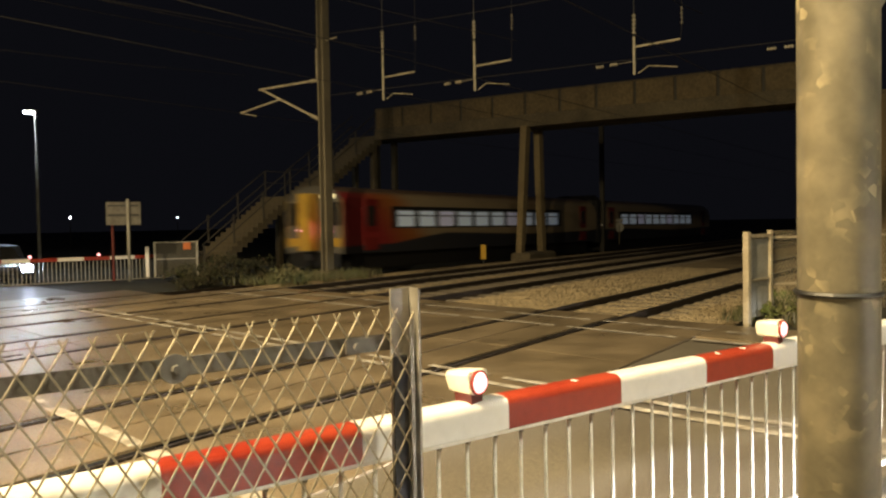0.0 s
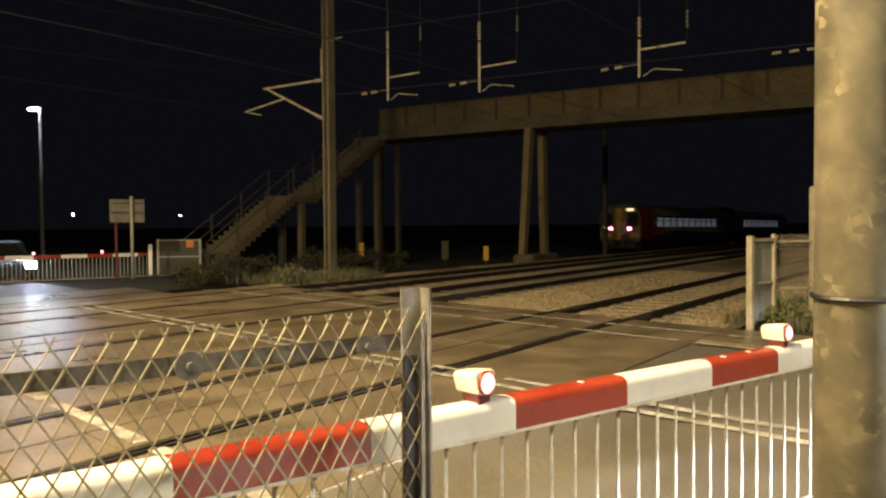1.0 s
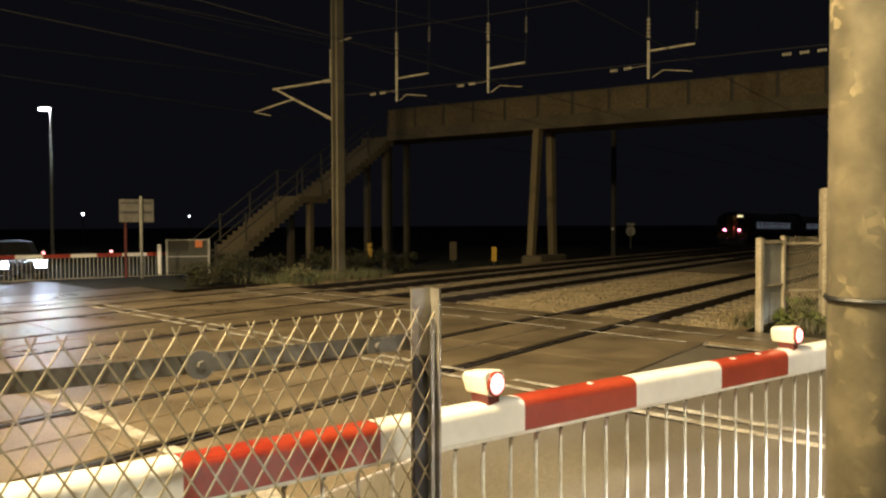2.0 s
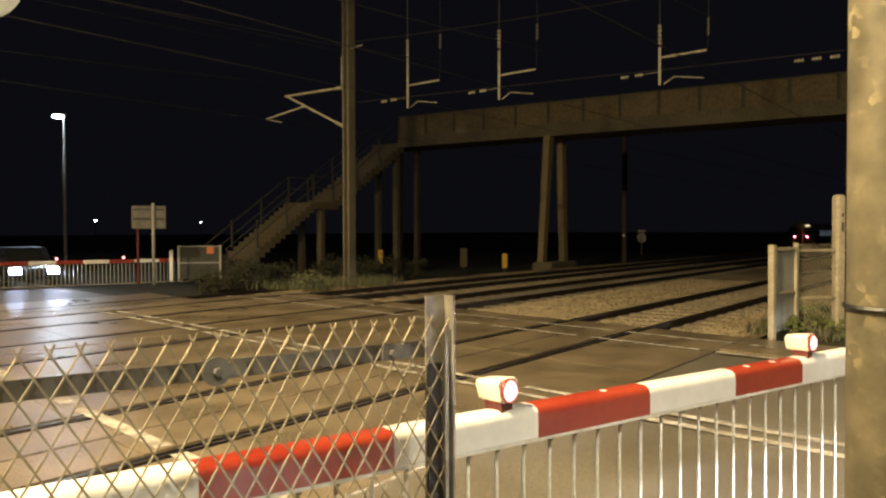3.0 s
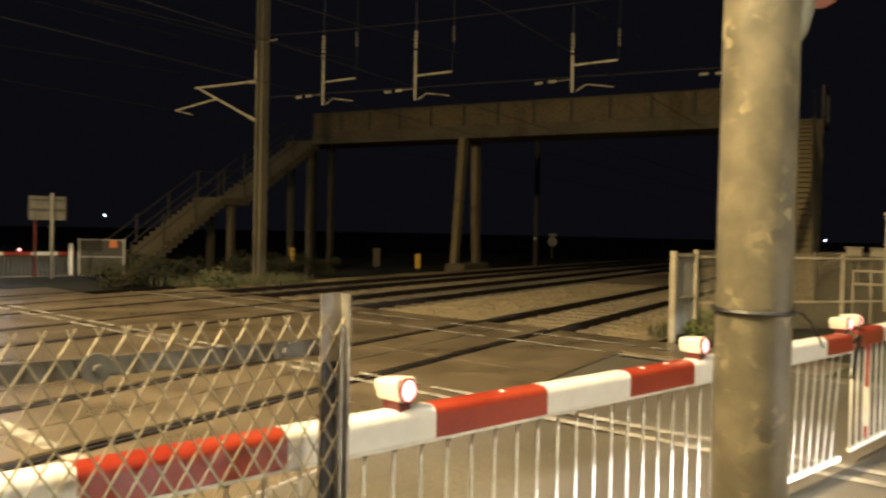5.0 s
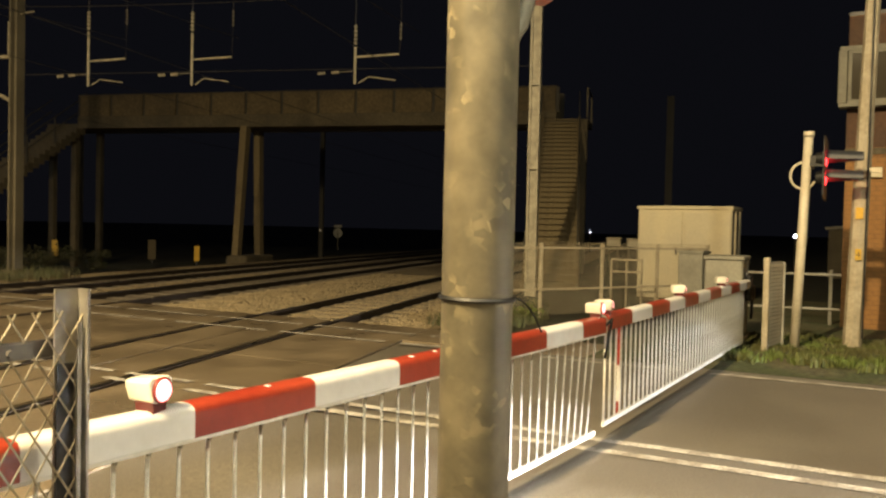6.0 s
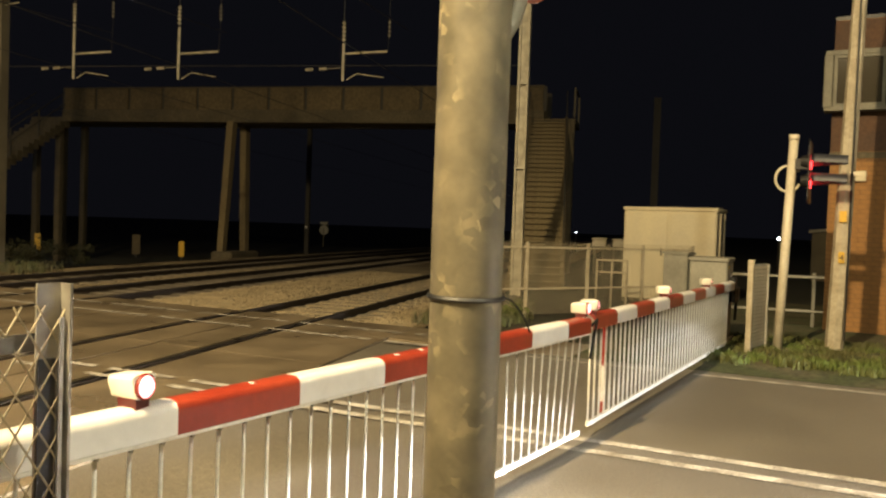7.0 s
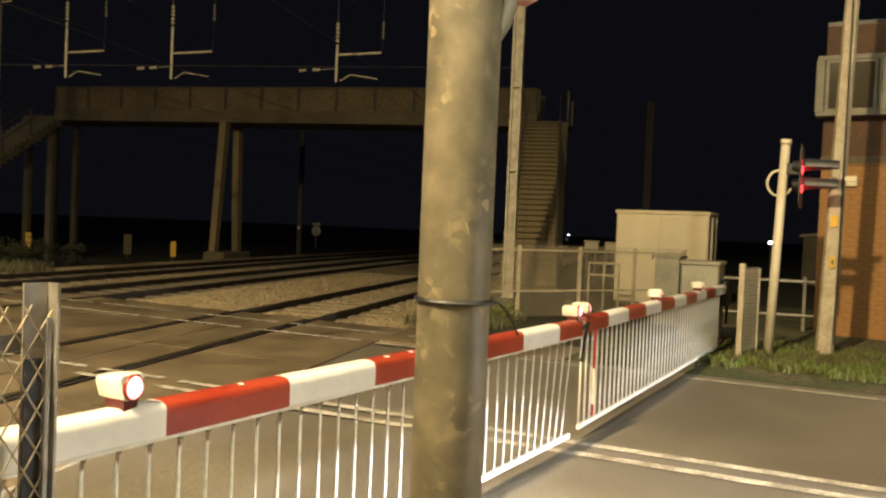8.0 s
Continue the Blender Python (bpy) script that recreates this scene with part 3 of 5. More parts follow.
def rounded(half, low, high, c):
    """A rounded outline, narrower at its foot, in x and z."""
    pts = []
    for cx, cz, a0 in ((half - c, high - c, 0), (-half + c, high - c, 90), (-half * 0.68 + c, low + c, 180), (half * 0.68 - c, low + c, 270)):
        pts += [(cx + c * math.cos(math.radians(a0 + 22.5 * k)), cz + c * math.sin(math.radians(a0 + 22.5 * k))) for k in range(5)]
    return pts


def boom_lamp(t, x, z=0.135, turn=36):
    """A lamp on the boom: a rounded, tapered housing whose lens faces the waiting traffic."""
    m = pose(x, 0, z + 0.024, 0, 0, turn)
    sections = [(0.072, 0.036, 0.010, 0.068), (0.066, 0.044, 0.004, 0.076), (0.020, 0.051, 0.001, 0.081), (-0.032, 0.054, 0.0, 0.084), (-0.040, 0.052, 0.002, 0.082)]
    f = Form()
    for y, half, low, high in sections:
        f.v += [tuple(m @ Vector((px, y, pz))) for px, pz in rounded(half, low, high, 0.016)]
    k = 20
    for j in range(len(sections) - 1):
        f.f += [(j * k + i, j * k + (i + 1) % k, (j + 1) * k + (i + 1) % k, (j + 1) * k + i) for i in range(k)]
    f.f += [tuple(range(k)), tuple(range(len(f.v) - 1, len(f.v) - k - 1, -1))]
    l = part("boom_lamp", f, LAMPWHITE, t, "cream plastic barrier lamp housing", True)
    part("lamp_foot", Form().prism([(-0.040, -0.030), (0.040, -0.030), (0.028, 0.0), (0.034, 0.026), (-0.034, 0.026), (-0.028, 0.0)], -0.036, 0.036, pose(x, 0, z + 0.004, 0, 0, turn)), LAMPFOOT, l, "dark red lamp foot")
    part("lens_ring", Form().tube((0, -0.038, 0.066), (0, -0.050, 0.066), 0.042, 0.042, 24, pose(x, 0, z, 0, 0, turn)), RED, l, "red lens ring", True)
    part("lamp_lens", Form().tube((0, -0.048, 0.066), (0, -0.060, 0.066), 0.038, 0.027, 24, pose(x, 0, z, 0, 0, turn)), LENS, l, "lit red lens", True)
    return l


def barrier(name, label, start, end, zt, first_red, edges, lamps, bars, skirt_from, tilt_last=False, scuffs=(), turn=10, thick=0.0068):
    """A boom from its pivot end to its tip, banded every 0.6 m, with a hanging skirt of white bars."""
    d = Vector(end) - Vector(start)
    length = d.length
    t = thing(name, label, "barrier", at((start[0], start[1], 0), math.degrees(math.atan2(d.y, d.x))))
    z = zt - 0.131
    red = first_red
    for a, b in zip(edges, edges[1:]):
        part("red_band" if red else "white_band", Form().prism(BOOM, a, b, pose(0, 0, z, 0, 0, -90)), RED if red else WHITE, t, "red reflective boom band" if red else "white boom band", False)
        red = not red
    part("edge_strip", Form().box(length / 2, -0.046, z + 0.006, length - 0.02, 0.008, 0.012), BARWHITE, t, "thin aluminium lower edge")
    for sx, sy in scuffs:
        part("scuff", Form().box(sx, sy, z + 0.1295, 0.016, 0.026, 0.004), WHITE, t, "chipped white mark")
    for lx in lamps:
        boom_lamp(t, lx, z + 0.131 - 0.001, turn)
    rail = part("skirt_rail", Form().box((skirt_from[0] + skirt_from[1]) / 2, 0, 0.085, skirt_from[1] - skirt_from[0], 0.022, 0.034), BARWHITE, t, "white lower skirt rail")
    n = int((skirt_from[1] - skirt_from[0]) / bars)
    top = z + 0.006
    mesh = Form().tube((0, 0, 0.085 - top), (0, 0, 0.0), thick, thick, 8).mesh("skirt_bar", BARWHITE, True)
    hook = Form().box(0, 0, -0.022, 0.012, 0.015, 0.03).mesh("bar_hook", DARKGREY)
    for i in range(n + 1):
        xx = skirt_from[0] + 0.012 + i * (skirt_from[1] - skirt_from[0] - 0.024) / n
        o = new("skirt_bar", mesh)
        o.parent = t
        lean = 0.0
        if tilt_last and i > n - 9:
            lean = 1.2 * (i - n + 9)
        o.matrix_local = pose(xx, 0, top, 0, lean, 0)
        h = new("bar_hook", hook)
        h.parent = t
        h.matrix_local = pose(xx, -0.004, top, 0, 0, 0)
    return t


NEAR_A, NEAR_B = (-2.40, 1.065, 0), (3.137, 5.822, 0)
FAR_A, FAR_B = (7.373, 9.872, 0), (3.233, 5.962, 0)

# ---- right-hand side: barrier machine, signal, posts, cabinets, fences ----


def barrier_machine():
    t = thing("barrier_machine", "grey-green steel barrier machine on a base", "barrier machine", at((7.50, 10.42, 0), 46))
    part("housing", Form().box(0, 0, 0.15, 0.62, 0.5, 1.03, None, 0.02), DARKGREY, t, "grey painted housing")
    part("lid", Form().box(0, 0, 1.18, 0.66, 0.54, 0.05, None, 0.015), DARKGREY, t)
    part("base", Form().box(0, 0, 0, 0.7, 0.58, 0.15, None, 0.02), CONCRETE, t)
    part("nameplate", Form().box(0.12, -0.253, 0.92, 0.11, 0.006, 0.08), WHITE, t, "small white plate")
    part("label_plate", Form().box(-0.12, -0.253, 1.07, 0.05, 0.006, 0.05), YELLOW, t, "small yellow label")
    part("pivot_arm", Form().box(0.0, -0.30, 0.62, 0.16, 0.08, 0.36, None, 0.02), BLACK, t, "black pivot arm")
    part("strut", Form().tube((0.12, -0.33, 0.75), (0.3, -0.3, 0.35), 0.02, 0.02, 8), BLACK, t)
    part("counterweight", Form().box(0.26, -0.3, 0.62, 0.28, 0.09, 0.2, None, 0.02), BLACK, t, "dark counterweight")
    return t


def wig_wag():
    t = thing("crossing_signal", "black road signal on a white post, red lamps lit", "signal", at((7.965, 9.50, 0)))
    part("post", Form().tube((-0.05, 0.03, 0), (0.03, -0.02, 2.84), 0.060, 0.056, 20), CREAMPAINT, t, "cream painted post", True)
    part("cap", Form().tube((0.03, -0.02, 2.80), (0.03, -0.02, 2.87), 0.066, 0.066, 20), CREAMPAINT, t, "", True)
    # the board faces along the road, towards waiting traffic
    head = Matrix.Translation((0.0, 0, 0)) @ pose(0, 0, 0, 0, 0, math.degrees(math.atan2(RY, RX)))
    part("bracket", Form().box(0.13, 0, 2.42, 0.16, 0.07, 0.14, head), BLACK, t)
    bd = part("backboard", Form().prism([(-0.3, 1.98), (0.3, 1.98), (0.36, 2.04), (0.36, 2.72), (0.3, 2.78), (-0.3, 2.78), (-0.36, 2.72), (-0.36, 2.04)], -0.006, 0.006, head @ pose(0.24, 0, 0, 0, 0, 90)), BLACK, t, "black signal backboard")
    for y, z in ((0.0, 2.52), (0.04, 2.28)):
        m = head @ pose(0.25, y, z, 0, 0, 0)
        hood = Form()
        k = 16
        for i in range(k):
            a1, a2 = (-0.55 + 3.75 * (j / k) for j in (i, i + 1))
            e1, e2 = (-0.05 + 3.2 * (j / k) for j in (i, i + 1))
            for r1, r2 in ((0.108, 0.098), (0.104, 0.094)):
                p = [(0, r1 * math.cos(a1), r1 * math.sin(a1)), (0, r1 * math.cos(a2), r1 * math.sin(a2)), (0.43, r2 * math.cos(e2), r2 * math.sin(e2) - 0.02), (0.43, r2 * math.cos(e1), r2 * math.sin(e1) - 0.02)]
                hood.add(p, [(0, 1, 2, 3)], m)
        part("lamp_hood", hood, HOOD, bd, "dark lamp hood")
        part("red_lamp", Form().tube((0.0, 0, 0), (0.004, 0, 0), 0.098, 0.098, 20, m), REDGLOW, bd, "lit red lamp")
        part("lamp_back", Form().tube((-0.01, 0, 0), (-0.12, 0, 0), 0.10, 0.07, 16, m), BLACK, bd)
    loop = [(-0.02 - 0.13 + 0.155 * math.cos(a), 0.0, 2.30 + 0.17 * math.sin(a)) for a in [0.6 + 0.33 * i for i in range(17)]]
    part("cable_loop", Form().path(loop, 0.016, 8, pose(0.12, -0.06, 0, 0, 0, -30)), CREAMPAINT, t, "looped pale conduit", True)
    return t


def lighting_column():
    t = thing("lighting_column", "tall pale concrete lighting column with yellow plates", "column", at((8.82, 9.43, 0)))
    part("shaft", Form().tube((-0.05, 0.03, 0), (0.12, -0.08, 8.0), 0.115, 0.07, 8), CONCRETE_PALE, t, "pale concrete shaft")
    part("yellow_plate", Form().box(-0.02, -0.13, 1.76, 0.09, 0.012, 0.15, pose(0, 0, 0, 0, 0, -42)), YELLOW, t, "small yellow plate")
    pl = part("number_plate", Form().box(-0.02, -0.135, 1.22, 0.075, 0.012, 0.15, pose(0, 0, 0, 0, 0, -42)), YELLOW, t, "small yellow plate with a dark figure")
    txt = bpy.data.curves.new("figure", "FONT")
    txt.body, txt.size, txt.align_x, txt.extrude = "4", 0.11, "CENTER", 0.001
    tmp = bpy.data.objects.new("figure", txt)
    me = bpy.data.meshes.new_from_object(tmp)
    bpy.data.objects.remove(tmp)
    me.materials.clear()
    me.materials.append(BLACK)
    fig = new("figure", me)
    fig.parent = pl
    fig.matrix_local = pose(0, 0, 0, 0, 0, -42) @ pose(-0.02, -0.143, 1.255, 90, 0, 0)
    part("cable", Form().path([(0.06, -0.115, 0.2), (0.06, -0.115, 2.2), (0.07, -0.1, 4.5), (0.08, -0.08, 7.9)], 0.012, 6, pose(0, 0, 0, 0, 0, -42)), BLACK, t, "thin dark cable")
    part("bracket_box", Form().box(0.1, -0.05, 2.37, 0.2, 0.08, 0.06, pose(0, 0, 0, 0, 0, -42)), CREAM, t)
    return t


def slat_panel():
    d = Vector((8.05 - 7.31, 9.86 - 9.34))
    t = thing("slatted_panel", "short grey slatted fence panel with a pale wooden post", "fence panel", at((7.31, 9.34, 0), math.degrees(math.atan2(d.y, d.x))))
    part("post", Form().box(0, 0, 0, 0.07, 0.07, 1.24, None, 0.006), CONCRETE_PALE, t, "pale wooden post")
    for i in range(22):
        part("slat", Form().box(0.39, 0.01, 0.1 + i * 0.048, 0.70, 0.02, 0.042), CREAMPAINT, t)
    part("frame", Form().box(0.74, 0.0, 0.05, 0.03, 0.03, 1.12).box(0.39, 0.025, 1.15, 0.72, 0.012, 0.03).box(0.39, 0.025, 0.08, 0.72, 0.012, 0.03), GREYPAINT, t)
    return t


def mesh_fence(name, label, p, q, z1, posts, panel=False, pitch=0.06, r=0.0022):
    p, q = Vector(p), Vector(q)
    d = q - p
    t = thing(name, label, "fence", at((p.x, p.y, p.z), math.degrees(math.atan2(d.y, d.x))))
    L = d.length
    for i in range(posts + 1):
        part("post", Form().box(L * i / posts, 0.02, 0, 0.055, 0.055, z1 - 0.04, None, 0.006), CONCRETE_PALE, t)
    for z in (0.36 * z1, z1 - 0.14):
        part("rail", Form().box(L / 2, 0.0, z, L, 0.03, 0.03), CONCRETE_PALE, t)
    part("mesh", chain_link(L, 0.05, z1 - 0.04, pitch, r * 1.35), GALVWIRE, t, "diamond wire mesh")
    return t


def corner_panel():
    d = Vector((4.78 - 4.20, 13.3 - 12.72))
    t = thing("sheet_fence", "pale grey sheet panel between two concrete posts", "fence", at((4.22, 12.72, -0.07), math.degrees(math.atan2(d.y, d.x))))
    part("post", Form().box(0, 0, 0, 0.09, 0.09, 1.38, None, 0.008), CONCRETE_PALE, t, "concrete post")
    part("post", Form().box(0.72, 0, 0, 0.06, 0.06, 1.4, None, 0.008), CONCRETE_PALE, t, "concrete post")
    part("sheet", Form().box(0.38, 0.015, 0.12, 0.62, 0.012, 1.16), GREYPAINT, t, "grey sheet")
    part("top_rail", Form().box(0.36, 0, 1.29, 0.72, 0.05, 0.05), CONCRETE_PALE, t)
    part("mid_rail", Form().box(0.36, 0, 0.66, 0.72, 0.04, 0.03), CONCRETE_PALE, t)
    return t


def equipment_cabinet():
    a, b = Vector((9.88, 16.93)), Vector((11.27, 15.51))
    d = b - a
    t = thing("equipment_cabinet", "large cream railway equipment cabinet with double doors", "cabinet", at((a.x, a.y, 0), math.degrees(math.atan2(d.y, d.x))))
    L = d.length
    part("body", Form().box(L / 2, 0.55, 0.1, L, 1.1, 1.94, None, 0.015), CREAM, t)
    part("roof", Form().box(L / 2, 0.55, 2.04, L + 0.06, 1.18, 0.07, None, 0.02), CREAM, t)
    part("plinth", Form().box(L / 2, 0.55, 0, L, 1.0, 0.1), CONCRETE, t)
    for x in (L * 0.25, L * 0.75):
        dr = part("door", Form().box(x, -0.012, 0.18, L * 0.47, 0.03, 1.8, None, 0.008), CREAM, t, "cream steel door")
        part("handle", Form().box(x + (0.35 if x < L / 2 else -0.35), -0.035, 1.05, 0.03, 0.02, 0.16), BLACK, dr)
    for y in (0.25, 0.75):
        part("side_strip", Form().box(L + 0.03, y, 0.1, 0.05, 0.06, 1.9), CONCRETE_PALE, t)
    part("side_sheet", Form().box(L + 0.008, 0.55, 0.15, 0.012, 1.0, 1.85), BLACK, t, "flat black sheet over the cabinet's end")
    return t


def location_case(p, w, h, label, dpt=0.4, turn=-38):
    t = thing("location_case", label, "cabinet", at(p, turn))
    part("body", Form().box(0, 0, 0.08, w, dpt, h - 0.08, None, 0.012), DARKGREY, t)
    part("lid", Form().box(0, 0, h, w + 0.05, dpt + 0.05, 0.035, None, 0.01), DARKGREY, t)
    part("plinth", Form().box(0, 0, 0, w, dpt, 0.08), CONCRETE, t)
    part("door", Form().box(0, -dpt / 2 - 0.006, 0.14, w - 0.06, 0.016, h - 0.22, None, 0.004), DARKGREY, t)
    return t


def rail_fence():
    p, q = Vector((8.9, 12.6)), Vector((13.2, 9.6))
    d = q - p
    t = thing("rail_fence", "pale two-rail fence before the signal box", "fence", at((p.x, p.y, 0), math.degrees(math.atan2(d.y, d.x))))
    L = d.length
    for i in range(4):
        part("post", Form().box(L * i / 3, 0.03, 0, 0.05, 0.05, 0.98, None, 0.006), DARKGREY, t)
    for z in (0.34, 0.9):
        part("rail", Form().tube((0, 0, z), (L, 0, z), 0.022, 0.022, 10), GREYPAINT, t, "pale rail", True)
    return t


def signal_box():
    """Brick end wall of the signal box; x runs along the wall from its corner."""
    t = thing("signal_box", "orange brick signal box with a pale-framed upper window bay", "building", at((10.32, 11.36, 0), -47))
    L, D = 5.0, 6.0
    part("wall_core", Form().box(L / 2, D / 2 - 0.0465, 0, L - 0.004, D, 5.0), MORTAR, t)
    part("upper_cladding", Form().box(L / 2, D / 2 - 0.0485, 2.93, L + 0.006, D + 0.004, 2.06), BRICKDARK, t, "dark brown upper wall")
    part("string_course", Form().box(L / 2, 0.02, 2.82, L + 0.04, 0.16, 0.10, None, 0.01), CONCRETE, t, "pale concrete band")
    part("roof", Form().box(L / 2, D / 2, 5.0, L + 0.02, D + 0.1, 0.06), BLACK, t, "flat felt roof")
    bay = part("window_bay", Form().box(L / 2 - 0.04, -0.10, 3.55, L + 0.14, 0.34, 0.06).box(L / 2 - 0.04, -0.10, 4.42, L + 0.14, 0.34, 0.07), BAYPAINT, t, "pale window bay frame")
    x = -0.06
    for i in range(6):
        part("mullion", Form().box(x, -0.26, 3.61, 0.13, 0.07, 0.81, None, 0.01), BAYPAINT, bay)
        part("pane", Form().box(x + 0.44, -0.225, 3.61, 0.75, 0.012, 0.81), BAYGLASS, bay, "dim window pane")
        part("casement", Form().box(x + 0.10, -0.24, 3.61, 0.05, 0.03, 0.81).box(x + 0.78, -0.24, 3.61, 0.05, 0.03, 0.81).box(x + 0.44, -0.24, 3.61, 0.63, 0.03, 0.05).box(x + 0.44, -0.24, 4.37, 0.63, 0.03, 0.05), BAYPAINT, bay)
        x += 0.88
    part("bay_side", Form().box(-0.10, -0.10, 3.61, 0.02, 0.28, 0.81), BAYPAINT, bay)
    part("wall_box", Form().box(0.40, -0.06, 2.46, 0.26, 0.1, 0.16, None, 0.01), CREAM, t, "small cream box on the wall")
    base = {}
    for w_ in (0.215, 0.105):
        base[w_] = Form().box(0, 0, 0, w_, 0.10, 0.065).mesh("brick", BRICK)
    rows_ = 38
    for r in range(rows_):
        z = 0.02 + r * 0.0745
        if z > 2.75:
            break
        x0 = 0.0 if r % 2 == 0 else -0.1125
        i = 0
        while True:
            x = x0 + i * 0.225
            i += 1
            if x > 1.75:
                break
            if x < -0.01:
                w_, cx = 0.105, 0.0525
            else:
                w_, cx = 0.215, x + 0.1075
            o = new("brick", base[w_])
            o.parent = t
            o.matrix_local = pose(cx, random.uniform(-0.0015, 0.001), z, 0, 0, 0)
    rest, high = Form(), Form()
    for r in range(66):
        z = 0.02 + r * 0.0745
        upper = z > 2.92
        if 2.75 < z < 2.93 or 3.5 < z < 4.5:
            continue
        for i in range(23):
            x = (0.0 if r % 2 == 0 else -0.1125) + i * 0.225
            if not upper and x <= 1.75:
                continue
            if x < 0:
                continue
            (high if upper else rest).box(x + 0.1075, random.uniform(-0.0015, 0.001), z, 0.215, 0.10, 0.065)
    tagged(part("brickwork", rest, BRICK, t, "brown-orange brick courses"), kind="stuff")
    tagged(part("upper_brickwork", high, BRICKDARK, t, "dark brown upper brick courses"), kind="stuff")
    return t


# ---- overhead line ----


def insulator(f, p, q, r=0.05, sheds=5):
    p, q = Vector(p), Vector(q)
    f.tube(p, q, r * 0.4, r * 0.4, 6)
    for i in range(sheds):
        c = p.lerp(q, (i + 0.5) / sheds)
        e = (q - p).normalized() * 0.014
        f.tube(c - e, c + e, r, r, 8)


S_PORTAL = 20.0


H_PROFILE = [(-0.125, -0.15), (-0.075, -0.15), (-0.075, -0.025), (0.075, -0.025), (0.075, -0.15), (0.125, -0.15), (0.125, 0.15), (0.075, 0.15), (0.075, 0.025), (-0.075, 0.025), (-0.075, 0.15), (-0.125, 0.15)]
UPRIGHT = pose(0, 0, 0, 90, 0, 0)


def overhead_mast():
    t = thing("overhead_line_mast", "tall weathered steel mast of the overhead line", "mast", at(tr(-17.1, S_PORTAL, -0.14), TRACK_TURN))
    f = Form()
    f.prism(H_PROFILE, 0, 9.6, UPRIGHT)
    part("mast_column", f, MAST, t, "weathered steel column")
    part("footing", Form().box(0, 0, -0.02, 0.6, 0.6, 0.26, None, 0.05), CONCRETE, t)
    arm = Form()
    arm.path([(-0.12, 0, 6.10), (-2.75, 0, 6.05)], 0.036, 8)
    arm.path([(-2.6, 0, 6.02), (-0.14, 0, 4.86)], 0.036, 8)
    arm.path([(-1.85, 0, 5.66), (-3.62, 0, 5.38)], 0.030, 8)
    arm.path([(-3.62, 0, 5.38), (-2.9, 0, 5.22)], 0.018, 6)
    a = part("cantilever", arm, ARM, t, "pale cantilever arms")
    for p, q in (((-0.15, 0, 6.10), (-0.55, 0, 6.09)), ((-0.16, 0, 4.87), (-0.55, 0, 5.05))):
        ins = Form()
        insulator(ins, p, q, 0.06)
        part("insulator", ins, ARM, a, "pale ribbed insulator")
    up = Form().path([(-0.28, 0, 6.1), (-0.28, 0, 7.05)], 0.02, 6)
    up.path([(0.1, 0, 7.25), (0.55, 0, 7.3)], 0.025, 6)
    part("bracket", up, ARM, t)
    return t


def headspan_mast():
    t = thing("overhead_line_mast", "pale overhead line mast behind the fence", "mast", at(tr(-2.78, S_PORTAL, -0.03), TRACK_TURN))
    f = Form()
    f.prism([(x, z * 0.75) for x, z in H_PROFILE], 0, 10.0, UPRIGHT)
    part("mast_column", f, ARM, t, "pale steel column")
    for x in (-0.5, -0.86, -1.22):
        f = Form()
        insulator(f, (x, 0, 5.25), (x - 0.2, 0, 5.245), 0.04, 3)
        part("span_insulator", f, ARM, t, "pale insulator in the cross-span wire")
    for z in (4.9, 2.95):
        part("collar", Form().box(0, 0, z, 0.26, 0.25, 0.05), ARM, t)
    return t


def drop_tube(n, bottom, top):
    """A registration tube that hangs from the headspan wires, with its arm over the track."""
    t = thing("registration_tube", "pale steel drop tube with insulators on the overhead line", "drop tube", at(tr(n, S_PORTAL, 0), TRACK_TURN), group="drop tubes of the overhead line")
    part("tube", Form().path([(0, 0, bottom), (0, 0, top - 0.55)], 0.033, 8), ARM, t)
    f = Form()
    insulator(f, (0, 0, top - 0.5), (0, 0, top), 0.05)
    part("insulator", f, ARM, t, "ribbed insulator")
    part("hanger", Form().path([(0, 0, top), (0, 0, 9.2)], 0.009, 5), BLACK, t)
    part("arm", Form().path([(0.04, 0, bottom + 0.66), (1.12, 0, bottom + 0.70)], 0.027, 8), ARM, t, "horizontal arm")
    part("steady_arm", Form().path([(0.1, 0, bottom + 0.02), (0.36, 0, bottom + 0.17), (1.05, 0, bottom + 0.07)], 0.014, 6), ARM, t)
    g = Form()
    insulator(g, (1.16, 0, top - 0.42), (1.16, 0, top), 0.032, 4)
    part("second_insulator", g, ARM_DULL, t, "dull ribbed insulator")
    part("second_hanger", Form().path([(1.16, 0, top), (1.16, 0, 9.2)], 0.006, 5), WIRE, t)
    part("dropper", Form().path([(1.16, 0, top - 0.42), (1.13, 0, bottom + 0.7)], 0.005, 5), WIRE, t)
    h = Form()
    insulator(h, (-0.42, 0, bottom + 0.30), (-0.62, 0, bottom + 0.29), 0.04, 3)
    part("span_insulator", h, ARM, t, "pale insulator in the cross-span wire")
    h = Form()
    insulator(h, (-0.78, 0, bottom + 0.285), (-0.98, 0, bottom + 0.275), 0.04, 3)
    part("span_insulator", h, ARM, t, "pale insulator in the cross-span wire")
    part("span_rod", Form().path([(0, 0, bottom + 0.32), (-0.42, 0, bottom + 0.30)], 0.012, 5), ARM_DULL, t)
    return t


